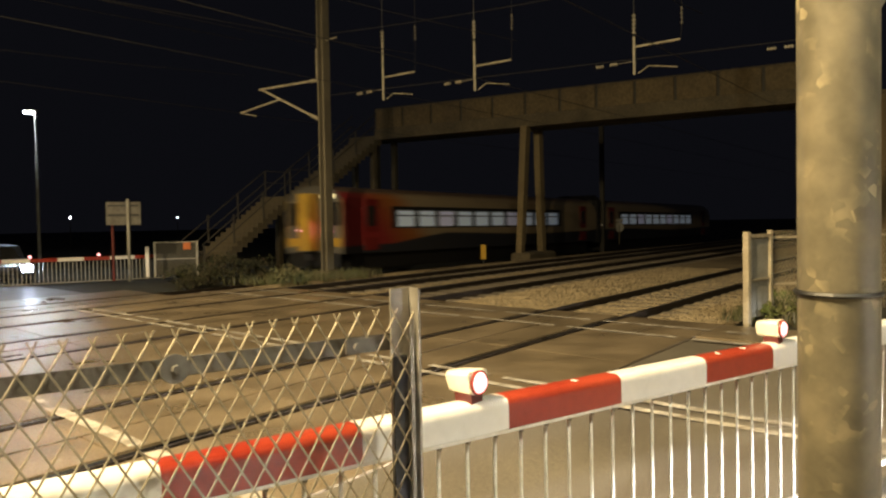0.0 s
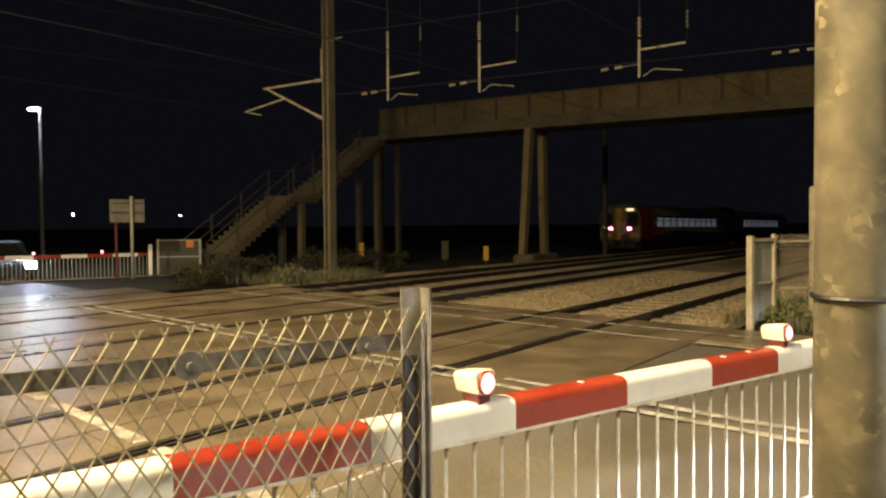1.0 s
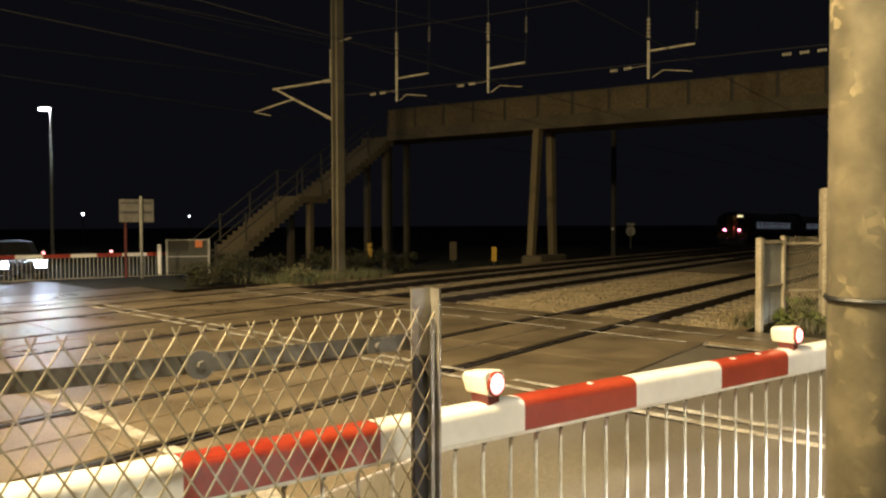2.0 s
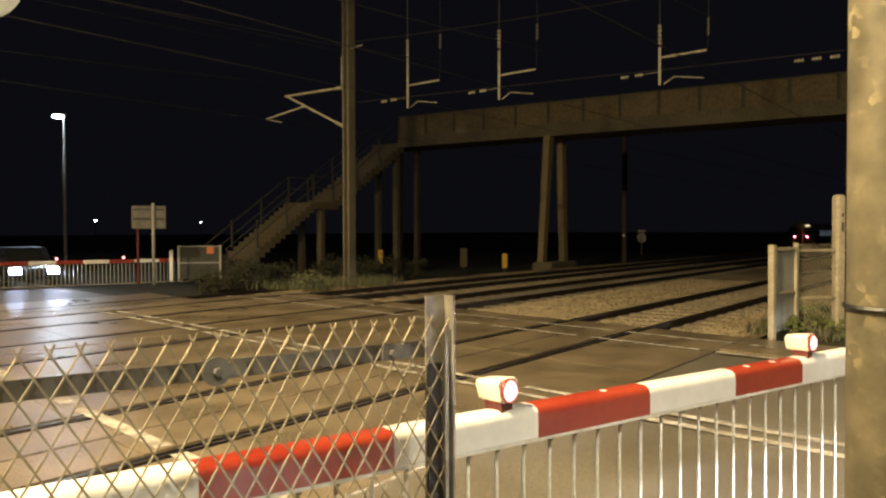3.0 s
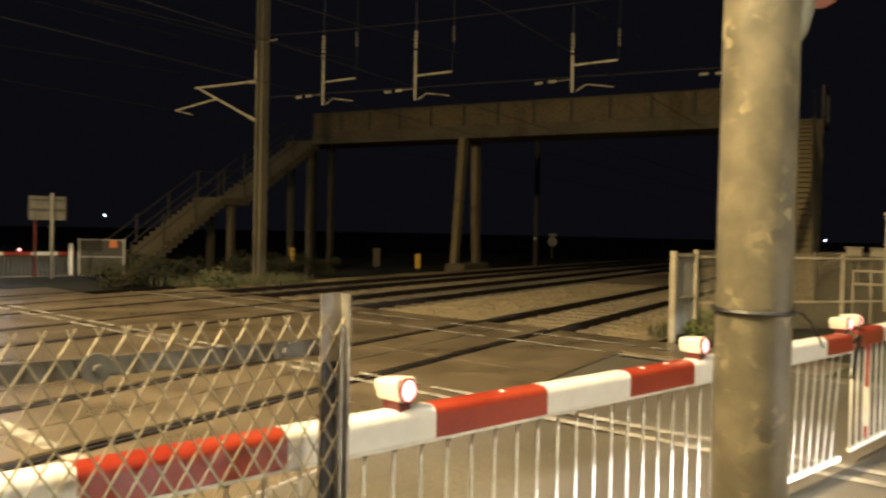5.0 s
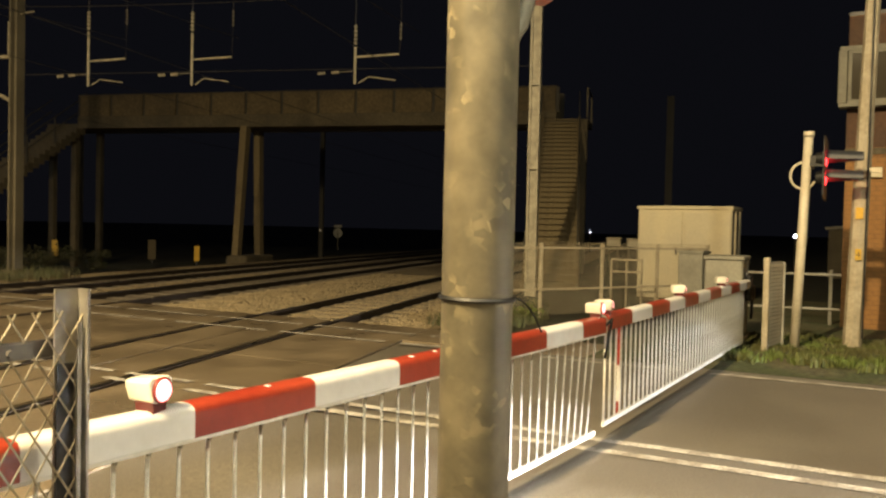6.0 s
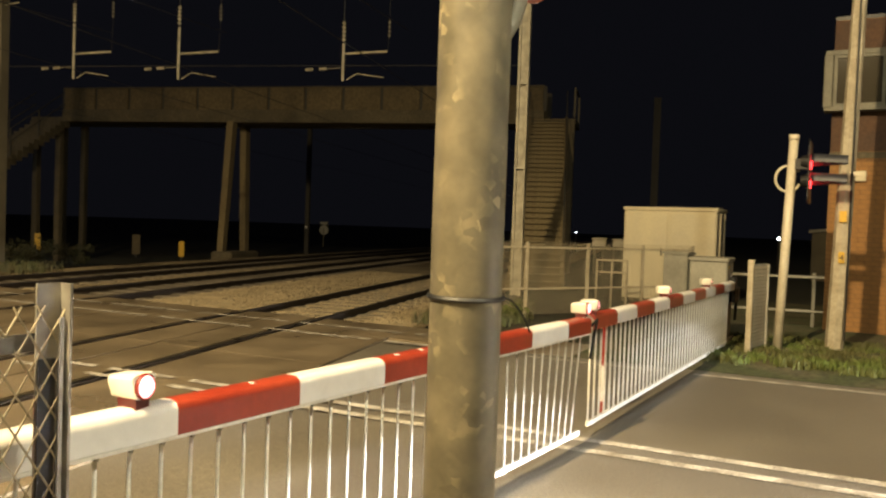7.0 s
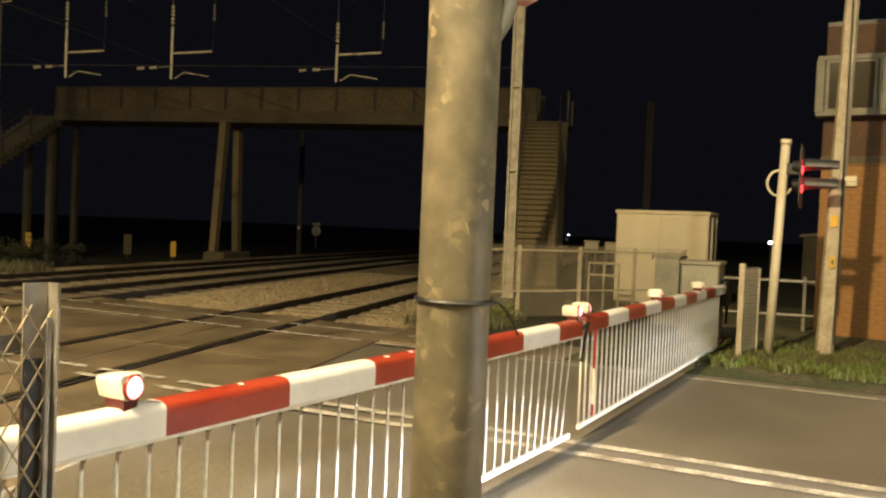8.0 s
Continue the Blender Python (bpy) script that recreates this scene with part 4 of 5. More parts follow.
def wires():
    f = Form()
    for z, sag in ((9.2, 0.5), (7.3, 0.15)):
        pts = [tr(-16.9 + 14.1 * i / 14, S_PORTAL, z - sag * (1 - (i / 7 - 1) ** 2)) for i in range(15)]
        f.path(pts, 0.011, 5)
    f.path([tr(-16.9 + 14.1 * i / 10, S_PORTAL, 5.45 - 0.012 * i) for i in range(11)], 0.009, 5)
    single("span_wires", f, WIRE, "thin cross-span wires of the overhead line", "wire", kind="structure")
    g = Form()
    for n, z0 in ((-5.6, 4.95), (-10.4, 4.98), (-13.7, 5.05), (-20.5, 5.2)):
        g.path([tr(n, -30, z0), tr(n, S_PORTAL, z0), tr(n, 90, z0)], 0.008, 5)
        pts = [tr(n, -30 + 5 * i, z0 + 0.35 + 0.9 * ((-30 + 5 * i - S_PORTAL + 25) / 25) ** 2) for i in range(11)]
        g.path(pts, 0.008, 5)
    for n, z0 in ((-16.9, 8.6), (-20.5, 7.6), (-17.2, 7.0)):
        g.path([tr(n, -40 + 6 * i, z0 - 0.5 + 0.5 * ((-40 + 6 * i - S_PORTAL + 30) / 30) ** 2) for i in range(11)], 0.010, 5)
    single("catenary_wires", g, WIRE, "dark contact and catenary wires along the tracks", "wire", kind="structure")


# ---- footbridge ----
S_BR = 32.5


def flight(st, s0, z0, s1, z1, steps, n0, n1, skew=0.0, gaps=False):
    """Cast steps with a sawtooth underside from (s0, z0) up to (s1, z1), between n0 and n1; x is n and y is s."""
    run, rise = (s1 - s0) / steps, (z1 - z0) / steps
    me = Form().box(0, 0, -0.28, n1 - n0, run * 0.93, rise + 0.24).mesh("step", CONCRETE)
    if gaps:
        me = Form().box(0, 0.03, -0.06, n1 - n0, run * 0.9, rise + 0.02).box(0, -0.035, rise - 0.045, n1 - n0 + 0.02, run + 0.06, 0.045).mesh("step", STAIRCONCRETE)
    for i in range(steps):
        o = new("step", me)
        o.parent = st
        s = s0 + run * (i + 0.5)
        o.matrix_local = pose((n0 + n1) / 2 + skew * (S_BR - s), s, z0 + rise * i)


def stair(t, n0, n1, base_z, open_rails=True, skew=0.0):
    def off(s):
        return skew * (S_BR - s)
    if open_rails:
        st = part("stair", Form().box((n0 + n1) / 2, 27.1, 2.45, n1 - n0, 1.3, 0.3), CONCRETE, t, "cast concrete stair with a landing")
    else:
        st = part("stair", Form().path([((n0 + n1) / 2 + off(22.4), 22.4, base_z - 0.2), ((n0 + n1) / 2, S_BR, 5.35)], 0.16, 4), FARMAST, t, "concrete stair on a dark carriage beam")
    if open_rails:
        flight(st, 21.7, base_z, 26.5, 2.75, 17, n0, n1)
        flight(st, 27.7, 2.75, S_BR + 0.3, 5.75, 16, n0, n1)
    else:
        flight(st, 22.4, base_z, S_BR + 0.3, 5.75, 33, n0, n1, skew, True)
    for n in (n0 + 0.04, n1 - 0.04):
        line = ((21.7, base_z), (26.5, 2.75), (27.7, 2.75), (S_BR, 5.7)) if open_rails else ((22.4, base_z), (S_BR, 5.7))
        if not open_rails:
            g = Form().path([(n + off(s), s, z + 0.10) for s, z in line], 0.07, 4)
            part("stringer", g, STAIRCONCRETE, st)
            g = Form().path([(n + off(s), s, z + 1.08) for s, z in line], 0.022, 6)
            part("handrail", g, FARMAST, st, "dark handrail")
            continue
        for h in (0.62, 1.12):
            part("handrail", Form().path([(n, s, z + h) for s, z in line], 0.022, 6), FARMAST, st, "dark handrail")
        for s, z in ((21.8, base_z), (23.3, 0.86), (24.9, 1.78), (26.5, 2.75), (27.7, 2.75), (29.3, 3.75), (30.9, 4.7)):
            part("baluster", Form().box(n, s, z, 0.055, 0.055, 1.12), FARMAST, st)
    return st


def footbridge():
    t = thing("footbridge", "concrete footbridge with panelled parapets over the tracks", "footbridge", at((0, 0, 0), TRACK_TURN))
    n0, n1 = -24.9, -3.75
    c = (n0 + n1) / 2
    part("deck_slab", Form().box(c, S_BR + 1.0, 5.62, n1 - n0, 1.7, 0.14), CONCRETE, t)
    for s in (S_BR + 0.06, S_BR + 1.94):
        part("edge_beam", Form().box(c, s, 5.56, n1 - n0, 0.20, 0.52, None, 0.02), CONCRETE, t, "long concrete edge beam")
    for s in (S_BR + 0.07, S_BR + 1.93):
        k = 13
        w_ = (n1 - n0) / k
        for i in range(k):
            part("parapet_panel", Form().box(n0 + w_ * (i + 0.5), s, 6.08, w_ - 0.13, 0.09, 0.90, None, 0.01), PANEL, t, "concrete parapet panel")
        for i in range(k + 1):
            part("parapet_post", Form().box(n0 + w_ * i, s + (0.06 if s < S_BR + 1 else -0.06), 6.06, 0.15, 0.06, 0.93), FARMAST, t)
    for s in (S_BR + 0.07, S_BR + 1.93):
        part("coping", Form().box(c, s, 6.99, n1 - n0, 0.13, 0.04), CONCRETE, t)
    for n, s, lean in ((-16.80, S_BR + 0.12, 0.34), (-17.02, S_BR + 1.72, -0.12)):
        f = Form()
        wt, wb, zb, zt = 0.19, 0.145, 0.1, 5.6
        vs = [(n - lean + i * wb * 0.9, s + j * 0.17, zb) for i, j in ((-1, -1), (1, -1), (1, 1), (-1, 1))] + [(n + i * wt * 0.75, s + j * 0.2, zt) for i, j in ((-1, -1), (1, -1), (1, 1), (-1, 1))]
        f.add(vs, [(3, 2, 1, 0), (4, 5, 6, 7), (0, 1, 5, 4), (1, 2, 6, 5), (2, 3, 7, 6), (3, 0, 4, 7)])
        part("column", f, STAIRCONCRETE, t, "tapered concrete column")
    part("plinth", Form().box(-16.95, S_BR + 1.0, -0.2, 0.95, 2.6, 0.36, None, 0.08), CONCRETE, t)
    for n, s in ((-25.1, S_BR + 0.1), (-25.1, S_BR + 1.8), (-26.25, S_BR + 0.1), (-26.2, S_BR + 1.8), (-24.95, 27.1), (-26.1, 27.1)):
        top = 5.6 if s > 30 else 2.5
        part("column", Form().box(n, s, -0.6, 0.26, 0.28, top + 0.6, None, 0.03), CONCRETE, t, "concrete column")
    part("landing_slab", Form().box(-25.6, S_BR + 1.0, 5.56, 1.8, 2.0, 0.2), CONCRETE, t)
    stair(t, -26.3, -24.75, -0.3)
    for n, s in ((-3.9, S_BR + 0.5), (-2.62, S_BR - 0.9)):
        top = 5.6 if s > 30 else 2.5
        part("column", Form().box(n, s, -0.1, 0.24, 0.24, top + 0.1, None, 0.03), CONCRETE, t, "concrete column")
    part("landing_slab", Form().box(-3.3, S_BR + 1.0, 5.56, 1.5, 2.0, 0.2), CONCRETE, t)
    part("end_rail", Form().path([(-2.6, S_BR, 5.8), (-2.6, S_BR, 6.9), (-2.6, S_BR + 2, 6.9), (-2.6, S_BR + 2, 5.8)], 0.04, 6), MAST, t)
    stair(t, -4.33, -2.85, 0.0, False, 0.095)
    return t

# ---- the far side of the crossing ----


def far_barrier():
    """The barrier across the far side, with a steel skirt."""
    a, b = Vector((-11.1, 32.6)), Vector((-18.6, 26.6))
    d = b - a
    t = thing("far_barrier", "lowered red and white barrier across the far road", "barrier", at((a.x, a.y, -0.5), math.degrees(math.atan2(d.y, d.x))))
    L = d.length
    x, red = 0.0, False
    while x < L:
        e = min(L, x + 0.9)
        part("red_band" if red else "white_band", Form().box((x + e) / 2, 0, 0.86, e - x, 0.09, 0.13, None, 0.02), RED if red else WHITE, t)
        x, red = e, not red
    m = Form().box(0, 0, 0.1, 0.03, 0.02, 0.76).mesh("skirt_bar", GREYPAINT)
    for i in range(int(L / 0.14)):
        o = new("skirt_bar", m)
        o.parent = t
        o.matrix_local = pose(0.07 + 0.14 * i, 0, 0)
    part("skirt_rail", Form().box(L / 2, 0, 0.08, L, 0.03, 0.04), GREYPAINT, t)
    for x in (3.1, 5.4):
        l = part("boom_lamp", Form().box(x, 0, 0.99, 0.12, 0.1, 0.12, None, 0.02), BLACK, t)
        part("lamp_lens", Form().tube((x, 0.05, 1.06), (x, 0.075, 1.06), 0.055, 0.05, 12), LENS, l, "lit red lens")
        part("lamp_lens", Form().tube((x, -0.05, 1.06), (x, -0.075, 1.06), 0.055, 0.05, 12), LENS, l, "lit red lens")
    return t


def back_sign():
    p = Vector((-11.70, 29.06, -0.35))
    t = thing("road_sign", "grey square back of a road sign on a pale post", "road sign", at(p, 20))
    part("post", Form().tube((0, 0, 0), (0, 0, 2.88), 0.055, 0.055, 12), GREYPAINT, t, "pale post", True)
    part("plate", Form().box(-0.15, 0.08, 1.98, 1.14, 0.02, 0.80, None, 0.008), RAILSTEEL, t, "grey back of the plate")
    part("channel", Form().box(-0.15, 0.06, 2.28, 1.0, 0.03, 0.07).box(-0.15, 0.06, 2.62, 1.0, 0.03, 0.05), BLACK, t)
    part("second_post", Form().tube((-0.55, 0.6, 0), (-0.55, 0.6, 2.1), 0.05, 0.05, 10), DULLRED, t, "dull red post behind")
    return t


def far_cage():
    a, b = Vector((-11.55, 31.0)), Vector((-10.13, 31.5))
    d = b - a
    t = thing("mesh_enclosure", "dark mesh enclosure with an orange plate beside the far barrier", "enclosure", at((a.x, a.y, -0.3), math.degrees(math.atan2(d.y, d.x))))
    L = d.length
    for x in (0, L):
        part("post", Form().box(x, 0, 0, 0.08, 0.08, 1.3), GREYPAINT, t)
    part("bright_post", Form().box(-0.26, -0.1, 0, 0.14, 0.1, 1.12, None, 0.02), WHITE, t, "white post lit by headlamps")
    part("panel", Form().box(L / 2, 0.02, 0.06, L, 0.02, 1.2), MESHDARK, t, "dense dark mesh")
    for z in (0.62, 1.24):
        part("rail", Form().box(L / 2, -0.01, z, L, 0.04, 0.04), GREYPAINT, t)
    part("warning_plate", Form().box(L - 0.36, -0.03, 0.98, 0.26, 0.012, 0.26), ORANGE, t, "orange warning plate")
    return t


def far_lamp_post():
    t = thing("street_lamp", "tall street lamp with a cold white LED head, lit", "street lamp", at((-22.78, 43.98, -0.2)))
    part("pole", Form().tube((0, 0, 0), (0, 0, 7.95), 0.10, 0.055, 12), GREYPAINT, t, "", True)
    h = part("lamp_head", Form().box(-0.18, -0.1, 7.95, 0.62, 0.35, 0.1, None, 0.03), GREYPAINT, t)
    part("led_panel", Form().box(-0.24, -0.1, 7.84, 0.5, 0.32, 0.11), LEDGLOW, h, "lit LED panel")
    return t


def car(p, turn, label, color):
    """A hatchback that waits with its headlamps on; x points ahead."""
    t = thing("car", label, "car", at(p, turn), group="cars waiting at the far barrier")
    side = [(-2.0, 0.3), (1.95, 0.28), (2.1, 0.5), (2.05, 0.72), (1.2, 0.92), (0.45, 1.42), (-0.9, 1.48), (-1.8, 1.05), (-2.1, 0.9)]
    b = part("body", Form().prism(side, -0.86, 0.86), color, t, "dark car body")
    part("windscreen", Form().add([(1.19, -0.7, 0.94), (1.19, 0.7, 0.94), (0.50, 0.6, 1.41), (0.50, -0.6, 1.41)], [(0, 1, 2, 3)], Matrix.Translation((0.015, 0, 0.01))), WINDOWGLASS, b, "dark windscreen")
    part("grille", Form().box(2.08, 0, 0.45, 0.05, 0.8, 0.16), BLACK, b)
    for y in (-0.63, 0.63):
        part("headlamp", Form().box(2.06, y, 0.52, 0.10, 0.40, 0.24, None, 0.03), HEADGLOW, b, "lit headlamp")
    for x in (-1.3, 1.3):
        for y in (-0.82, 0.82):
            w_ = part("wheel", Form().tube((x, y - 0.1, 0.31), (x, y + 0.1, 0.31), 0.31, 0.31, 20), BLACK, t)
            part("rim", Form().tube((x, y - 0.11, 0.31), (x, y + 0.11, 0.31), 0.19, 0.19, 14), GALV, w_)
    return t


def marker_post(p, label, mat_, w_=0.22, h=0.62, foot=0.3):
    t = thing("marker_post", label, "marker", at(p, 10))
    part("plate", Form().box(0, 0, foot, w_, 0.03, h, None, 0.008), mat_, t)
    part("stake", Form().box(0, 0.03, -0.1, 0.06, 0.04, foot + 0.3), BLACK, t)
    return t


def round_sign(p):
    t = thing("track_sign", "small grey round sign on a short post beside the track", "sign", at(p, 10))
    part("post", Form().tube((0, 0.03, 0), (0, 0.03, 1.2), 0.04, 0.04, 8), MAST, t)
    part("disc", Form().tube((0, 0, 1.05), (0, 0.02, 1.05), 0.30, 0.30, 20), GREYPAINT, t)
    part("plate", Form().box(0, 0.01, 1.38, 0.5, 0.02, 0.16), GREYPAINT, t)
    return t


# ---- the train: x points along the track, 0 at the rear end, y to the left ----
SECTION = [(-1.36, 0.95), (-1.40, 1.6), (-1.36, 2.6), (-1.24, 2.98), (-0.95, 3.26), (-0.5, 3.40), (0.0, 3.44), (0.5, 3.40), (0.95, 3.26), (1.24, 2.98), (1.36, 2.6), (1.40, 1.6), (1.36, 0.95)]


def train():
    t = thing("train", "red and cream passenger train with lit windows and tail lamps", "train")
    for c, (x0, x1) in enumerate(((0.0, 22.6), (23.4, 46.0))):
        car_ = part("car_body", Form().prism(SECTION, x0, x1, pose(0, 0, 0, 0, 0, -90) @ Matrix.Diagonal((-1, 1, 1, 1))), LIVERY, t, "red and cream coach body with a dark wave")
        part("underframe", Form().box((x0 + x1) / 2, 0, 0.35, 21.0, 2.2, 0.6), BLACK, car_)
        for bx in (x0 + 3.2, x1 - 3.2):
            part("bogie", Form().box(bx, 0, 0.25, 3.2, 2.0, 0.5, None, 0.08), BLACK, car_)
            for wx in (-1.1, 1.1):
                for y in (-0.75, 0.75):
                    part("wheel", Form().tube((bx + wx, y - 0.06, 0.42), (bx + wx, y + 0.06, 0.42), 0.42, 0.42, 16), RAILSIDE, car_)
        for side in (-1, 1):
            xs = [x0 + 3.0 + 1.46 * i for i in range(10)]
            for i, x in enumerate(xs):
                part("window", Form().box(x + 0.7, side * 1.385, 1.92, 1.12, 0.035, 0.62), WINLIT if i % 4 != 2 else WINLIT2, car_, "lit saloon window")
                part("window_bar", Form().box(x + 0.7, side * 1.40, 2.32, 1.12, 0.02, 0.05), BLACK, car_)
            part("window_band", Form().box(x0 + 10.3, side * 1.375, 1.84, 15.0, 0.03, 0.86), BLACK, car_, "dark band round the windows")
            for x in (x0 + 1.5, x1 - 1.9):
                d = part("door", Form().box(x, side * 1.375, 1.05, 0.85, 0.04, 1.9, None, 0.01), DOORRED, car_, "red passenger door")
                part("door_window", Form().box(x, side * 1.40, 1.95, 0.45, 0.02, 0.75), WINDOWGLASS, d)
    part("gangway_bellows", Form().box(23.0, 0, 0.85, 1.0, 2.84, 2.78, None, 0.3), BLACK, t)
    e = part("rear_end", Form().prism([(x * 0.97, z) for x, z in SECTION], -0.12, 0.02, pose(0, 0, 0, 0, 0, -90) @ Matrix.Diagonal((-1, 1, 1, 1))), ENDGREY, t, "dark cab end")
    part("gangway_door", Form().box(-0.41, 0.0, 1.08, 0.60, 0.52, 2.06, None, 0.03), ENDYELLOW, e, "yellow gangway door")
    for y in (-0.92, 0.92):
        part("cab_window", Form().box(-0.13, y, 1.98, 0.03, 0.80, 0.84), WINDOWGLASS, e, "dark cab window")
        part("lower_panel", Form().box(-0.135, y, 1.22, 0.03, 0.80, 0.30), ENDYELLOW, e, "yellow end panel")
        part("tail_lamp", Form().tube((-0.13, y * 0.71, 1.80), (-0.20, y * 0.71, 1.80), 0.085, 0.08, 14), TAILGLOW, e, "lit red tail lamp")
    for y in (-1.28, 1.28):
        part("corner_post", Form().box(-0.13, y, 1.15, 0.03, 0.13, 1.75), ENDCREAM, e)
    part("destination_lamp", Form().box(-0.14, -0.70, 2.97, 0.04, 0.46, 0.15), DESTGLOW, e, "lit destination panel")
    part("coupler", Form().box(-0.35, 0, 0.72, 0.5, 0.3, 0.28, None, 0.04), BLACK, e)
    part("buffer_beam", Form().box(-0.12, 0, 0.5, 0.2, 2.3, 0.5, None, 0.05), BLACK, e)
    return t


# ---- put everything in its place ----
CONCRETE_PALE = mat("pale_concrete", (0.46, 0.40, 0.29), 0.85, grain=0.14, scale=22, second=(0.34, 0.29, 0.20), stain_scale=3, bump=0.25)
MAST = mat("weathered_mast", (0.15, 0.13, 0.088), 0.85, metal=0.0, grain=0.15, second=(0.11, 0.095, 0.065), stain_scale=1.5)
ARM = mat("pale_arm", (0.44, 0.39, 0.28), 0.55, grain=0.1, second=(0.26, 0.235, 0.17), stain_scale=4)
ARM_DULL = mat("dull_arm", (0.2, 0.18, 0.14), 0.7, grain=0.15)
FARMAST = mat("dark_mast", (0.06, 0.055, 0.045), 0.8, grain=0.15)
WIRE = mat("dark_wire", (0.022, 0.02, 0.018), 0.7, metal=0.0)
MESHDARK = mat("dark_mesh", (0.10, 0.095, 0.075), 0.8, grain=0.4, scale=90)
CARPAINT = mat("dark_car_paint", (0.03, 0.035, 0.05), 0.3, grain=0.05, bump=0.02)
ENDYELLOW = mat("soiled_end_yellow", (0.50, 0.31, 0.03), 0.5, grain=0.15, second=(0.38, 0.23, 0.025), stain_scale=2)
ENDGREY = mat("cab_end_grey", (0.10, 0.095, 0.085), 0.5, grain=0.1)
DOORRED = mat("door_red", (0.18, 0.016, 0.014), 0.4, grain=0.08, bump=0.03)
WINLIT = glow("lit_window", (0.72, 0.84, 1.0), 0.068)
WINLIT2 = glow("dim_lit_window", (0.70, 0.72, 0.95), 0.06)
TAILGLOW = glow("tail_lamp_red", (1.0, 0.20, 0.34), 24)
ENDCREAM = mat("cab_corner", (0.26, 0.20, 0.09), 0.5, grain=0.1)
DESTGLOW = glow("destination_panel", (1.0, 0.86, 0.45), 1.4)


def livery():
    """Red at the end of the coach, cream above, and a dark wave along the foot of the side."""
    m = bpy.data.materials.new("train_livery")
    m.use_nodes = True
    nt = m.node_tree
    b = nt.nodes["Principled BSDF"]
    b.inputs["Roughness"].default_value = 0.4
    co, sep = nt.nodes.new("ShaderNodeTexCoord"), nt.nodes.new("ShaderNodeSeparateXYZ")
    nt.links.new(co.outputs["Object"], sep.inputs[0])

    def step(value, lo, hi):
        r = nt.nodes.new("ShaderNodeMapRange")
        r.inputs[1].default_value, r.inputs[2].default_value = lo, hi
        nt.links.new(value, r.inputs[0])
        return r.outputs[0]

    def op(kind, a, c):
        x = nt.nodes.new("ShaderNodeMath")
        x.operation = kind
        for i, v in enumerate((a, c)):
            if isinstance(v, (int, float)):
                x.inputs[i].default_value = v
            else:
                nt.links.new(v, x.inputs[i])
        return x.outputs[0]

    def mix(fac, a, c):
        x = nt.nodes.new("ShaderNodeMix")
        x.data_type = "RGBA"
        nt.links.new(fac, x.inputs[0])
        for i, v in ((6, a), (7, c)):
            if isinstance(v, tuple):
                x.inputs[i].default_value = (*v, 1)
            else:
                nt.links.new(v, x.inputs[i])
        return x.outputs[2]

    x, z = sep.outputs[0], sep.outputs[2]
    slanted = op("ADD", x, op("MULTIPLY", z, 0.9))
    red_to_orange = mix(step(slanted, 3.6, 5.4), (0.21, 0.020, 0.020), (0.24, 0.085, 0.022))
    upper = mix(step(slanted, 5.6, 7.0), red_to_orange, (0.24, 0.19, 0.12))
    wave = op("ADD", op("ADD", op("MULTIPLY", op("SINE", op("MULTIPLY", x, 0.30), 0), 0.08), 1.22), op("MULTIPLY", step(x, 3.0, 6.5), 0.36))
    low = step(op("SUBTRACT", wave, z), -0.03, 0.03)
    side = mix(low, upper, (0.02, 0.022, 0.03))
    roof = mix(step(z, 3.12, 3.24), side, (0.11, 0.075, 0.055))
    nt.links.new(roof, b.inputs["Base Color"])
    return m


LIVERY = livery()

sign_post()
near_fence()
barrier("near_barrier", "lowered red and white barrier boom with a white hanging skirt", NEAR_A, NEAR_B, 0.92, True, (0, 0.62, 1.22, 1.82, 2.41, 3.02, 3.62, 4.22, 4.79, 5.33, 5.85, 6.33, 6.89, 7.30), (3.485, 5.42, 7.235), 0.125, (0.2, 7.25), True, ((4.93, -0.016), (5.14, -0.012), (4.0, -0.01)))
barrier("opposite_barrier", "lowered red and white barrier boom meeting the other at mid-road", FAR_A, FAR_B, 0.92, False, [-0.2] + [0.5695 * i for i in range(1, 11)], (1.45, 3.45, 5.64), 0.125, (0.0, 5.62), False, (), 214, 0.0088)
for x, h in ((4.82, 0.80),):
    q = Vector(FAR_A).lerp(Vector(FAR_B), x / 5.695)
    st = thing("barrier_stand", "slim red and white striped stand behind the skirt", "stand", at((q.x - 0.10, q.y + 0.10, 0)))
    for i, (z0, z1) in enumerate(((0.0, 0.12), (0.12, 0.42), (0.42, h))):
        part("red_sleeve" if i != 1 else "white_sleeve", Form().tube((0, 0, z0), (0, 0, z1), 0.016, 0.016, 10), RED if i != 1 else BARWHITE, st)
latch = thing("barrier_latch", "black steel latch hanging where the booms meet", "latch", at((NEAR_B[0] + 0.03, NEAR_B[1] + 0.03, 0), 40))
part("hook", Form().path([(-0.05, -0.06, 0.86), (0.03, -0.07, 0.90), (0.05, -0.05, 0.82), (0.03, -0.04, 0.72), (-0.01, -0.04, 0.62)], 0.010, 6), BLACK, latch, "bent black hook")
part("end_plate", Form().prism([(-0.045, 0.80), (0.045, 0.80), (0.055, 0.90), (0.0, 0.945), (-0.055, 0.90)], -0.008, 0.008, pose(0, 0, 0, 0, 0, 90)), CREAMPAINT, latch, "pale end plate")
fr = thing("tubular_frame", "pale yellow tubular steel frame behind the mesh fence", "frame", at((8.78, 15.45, 0), -35))
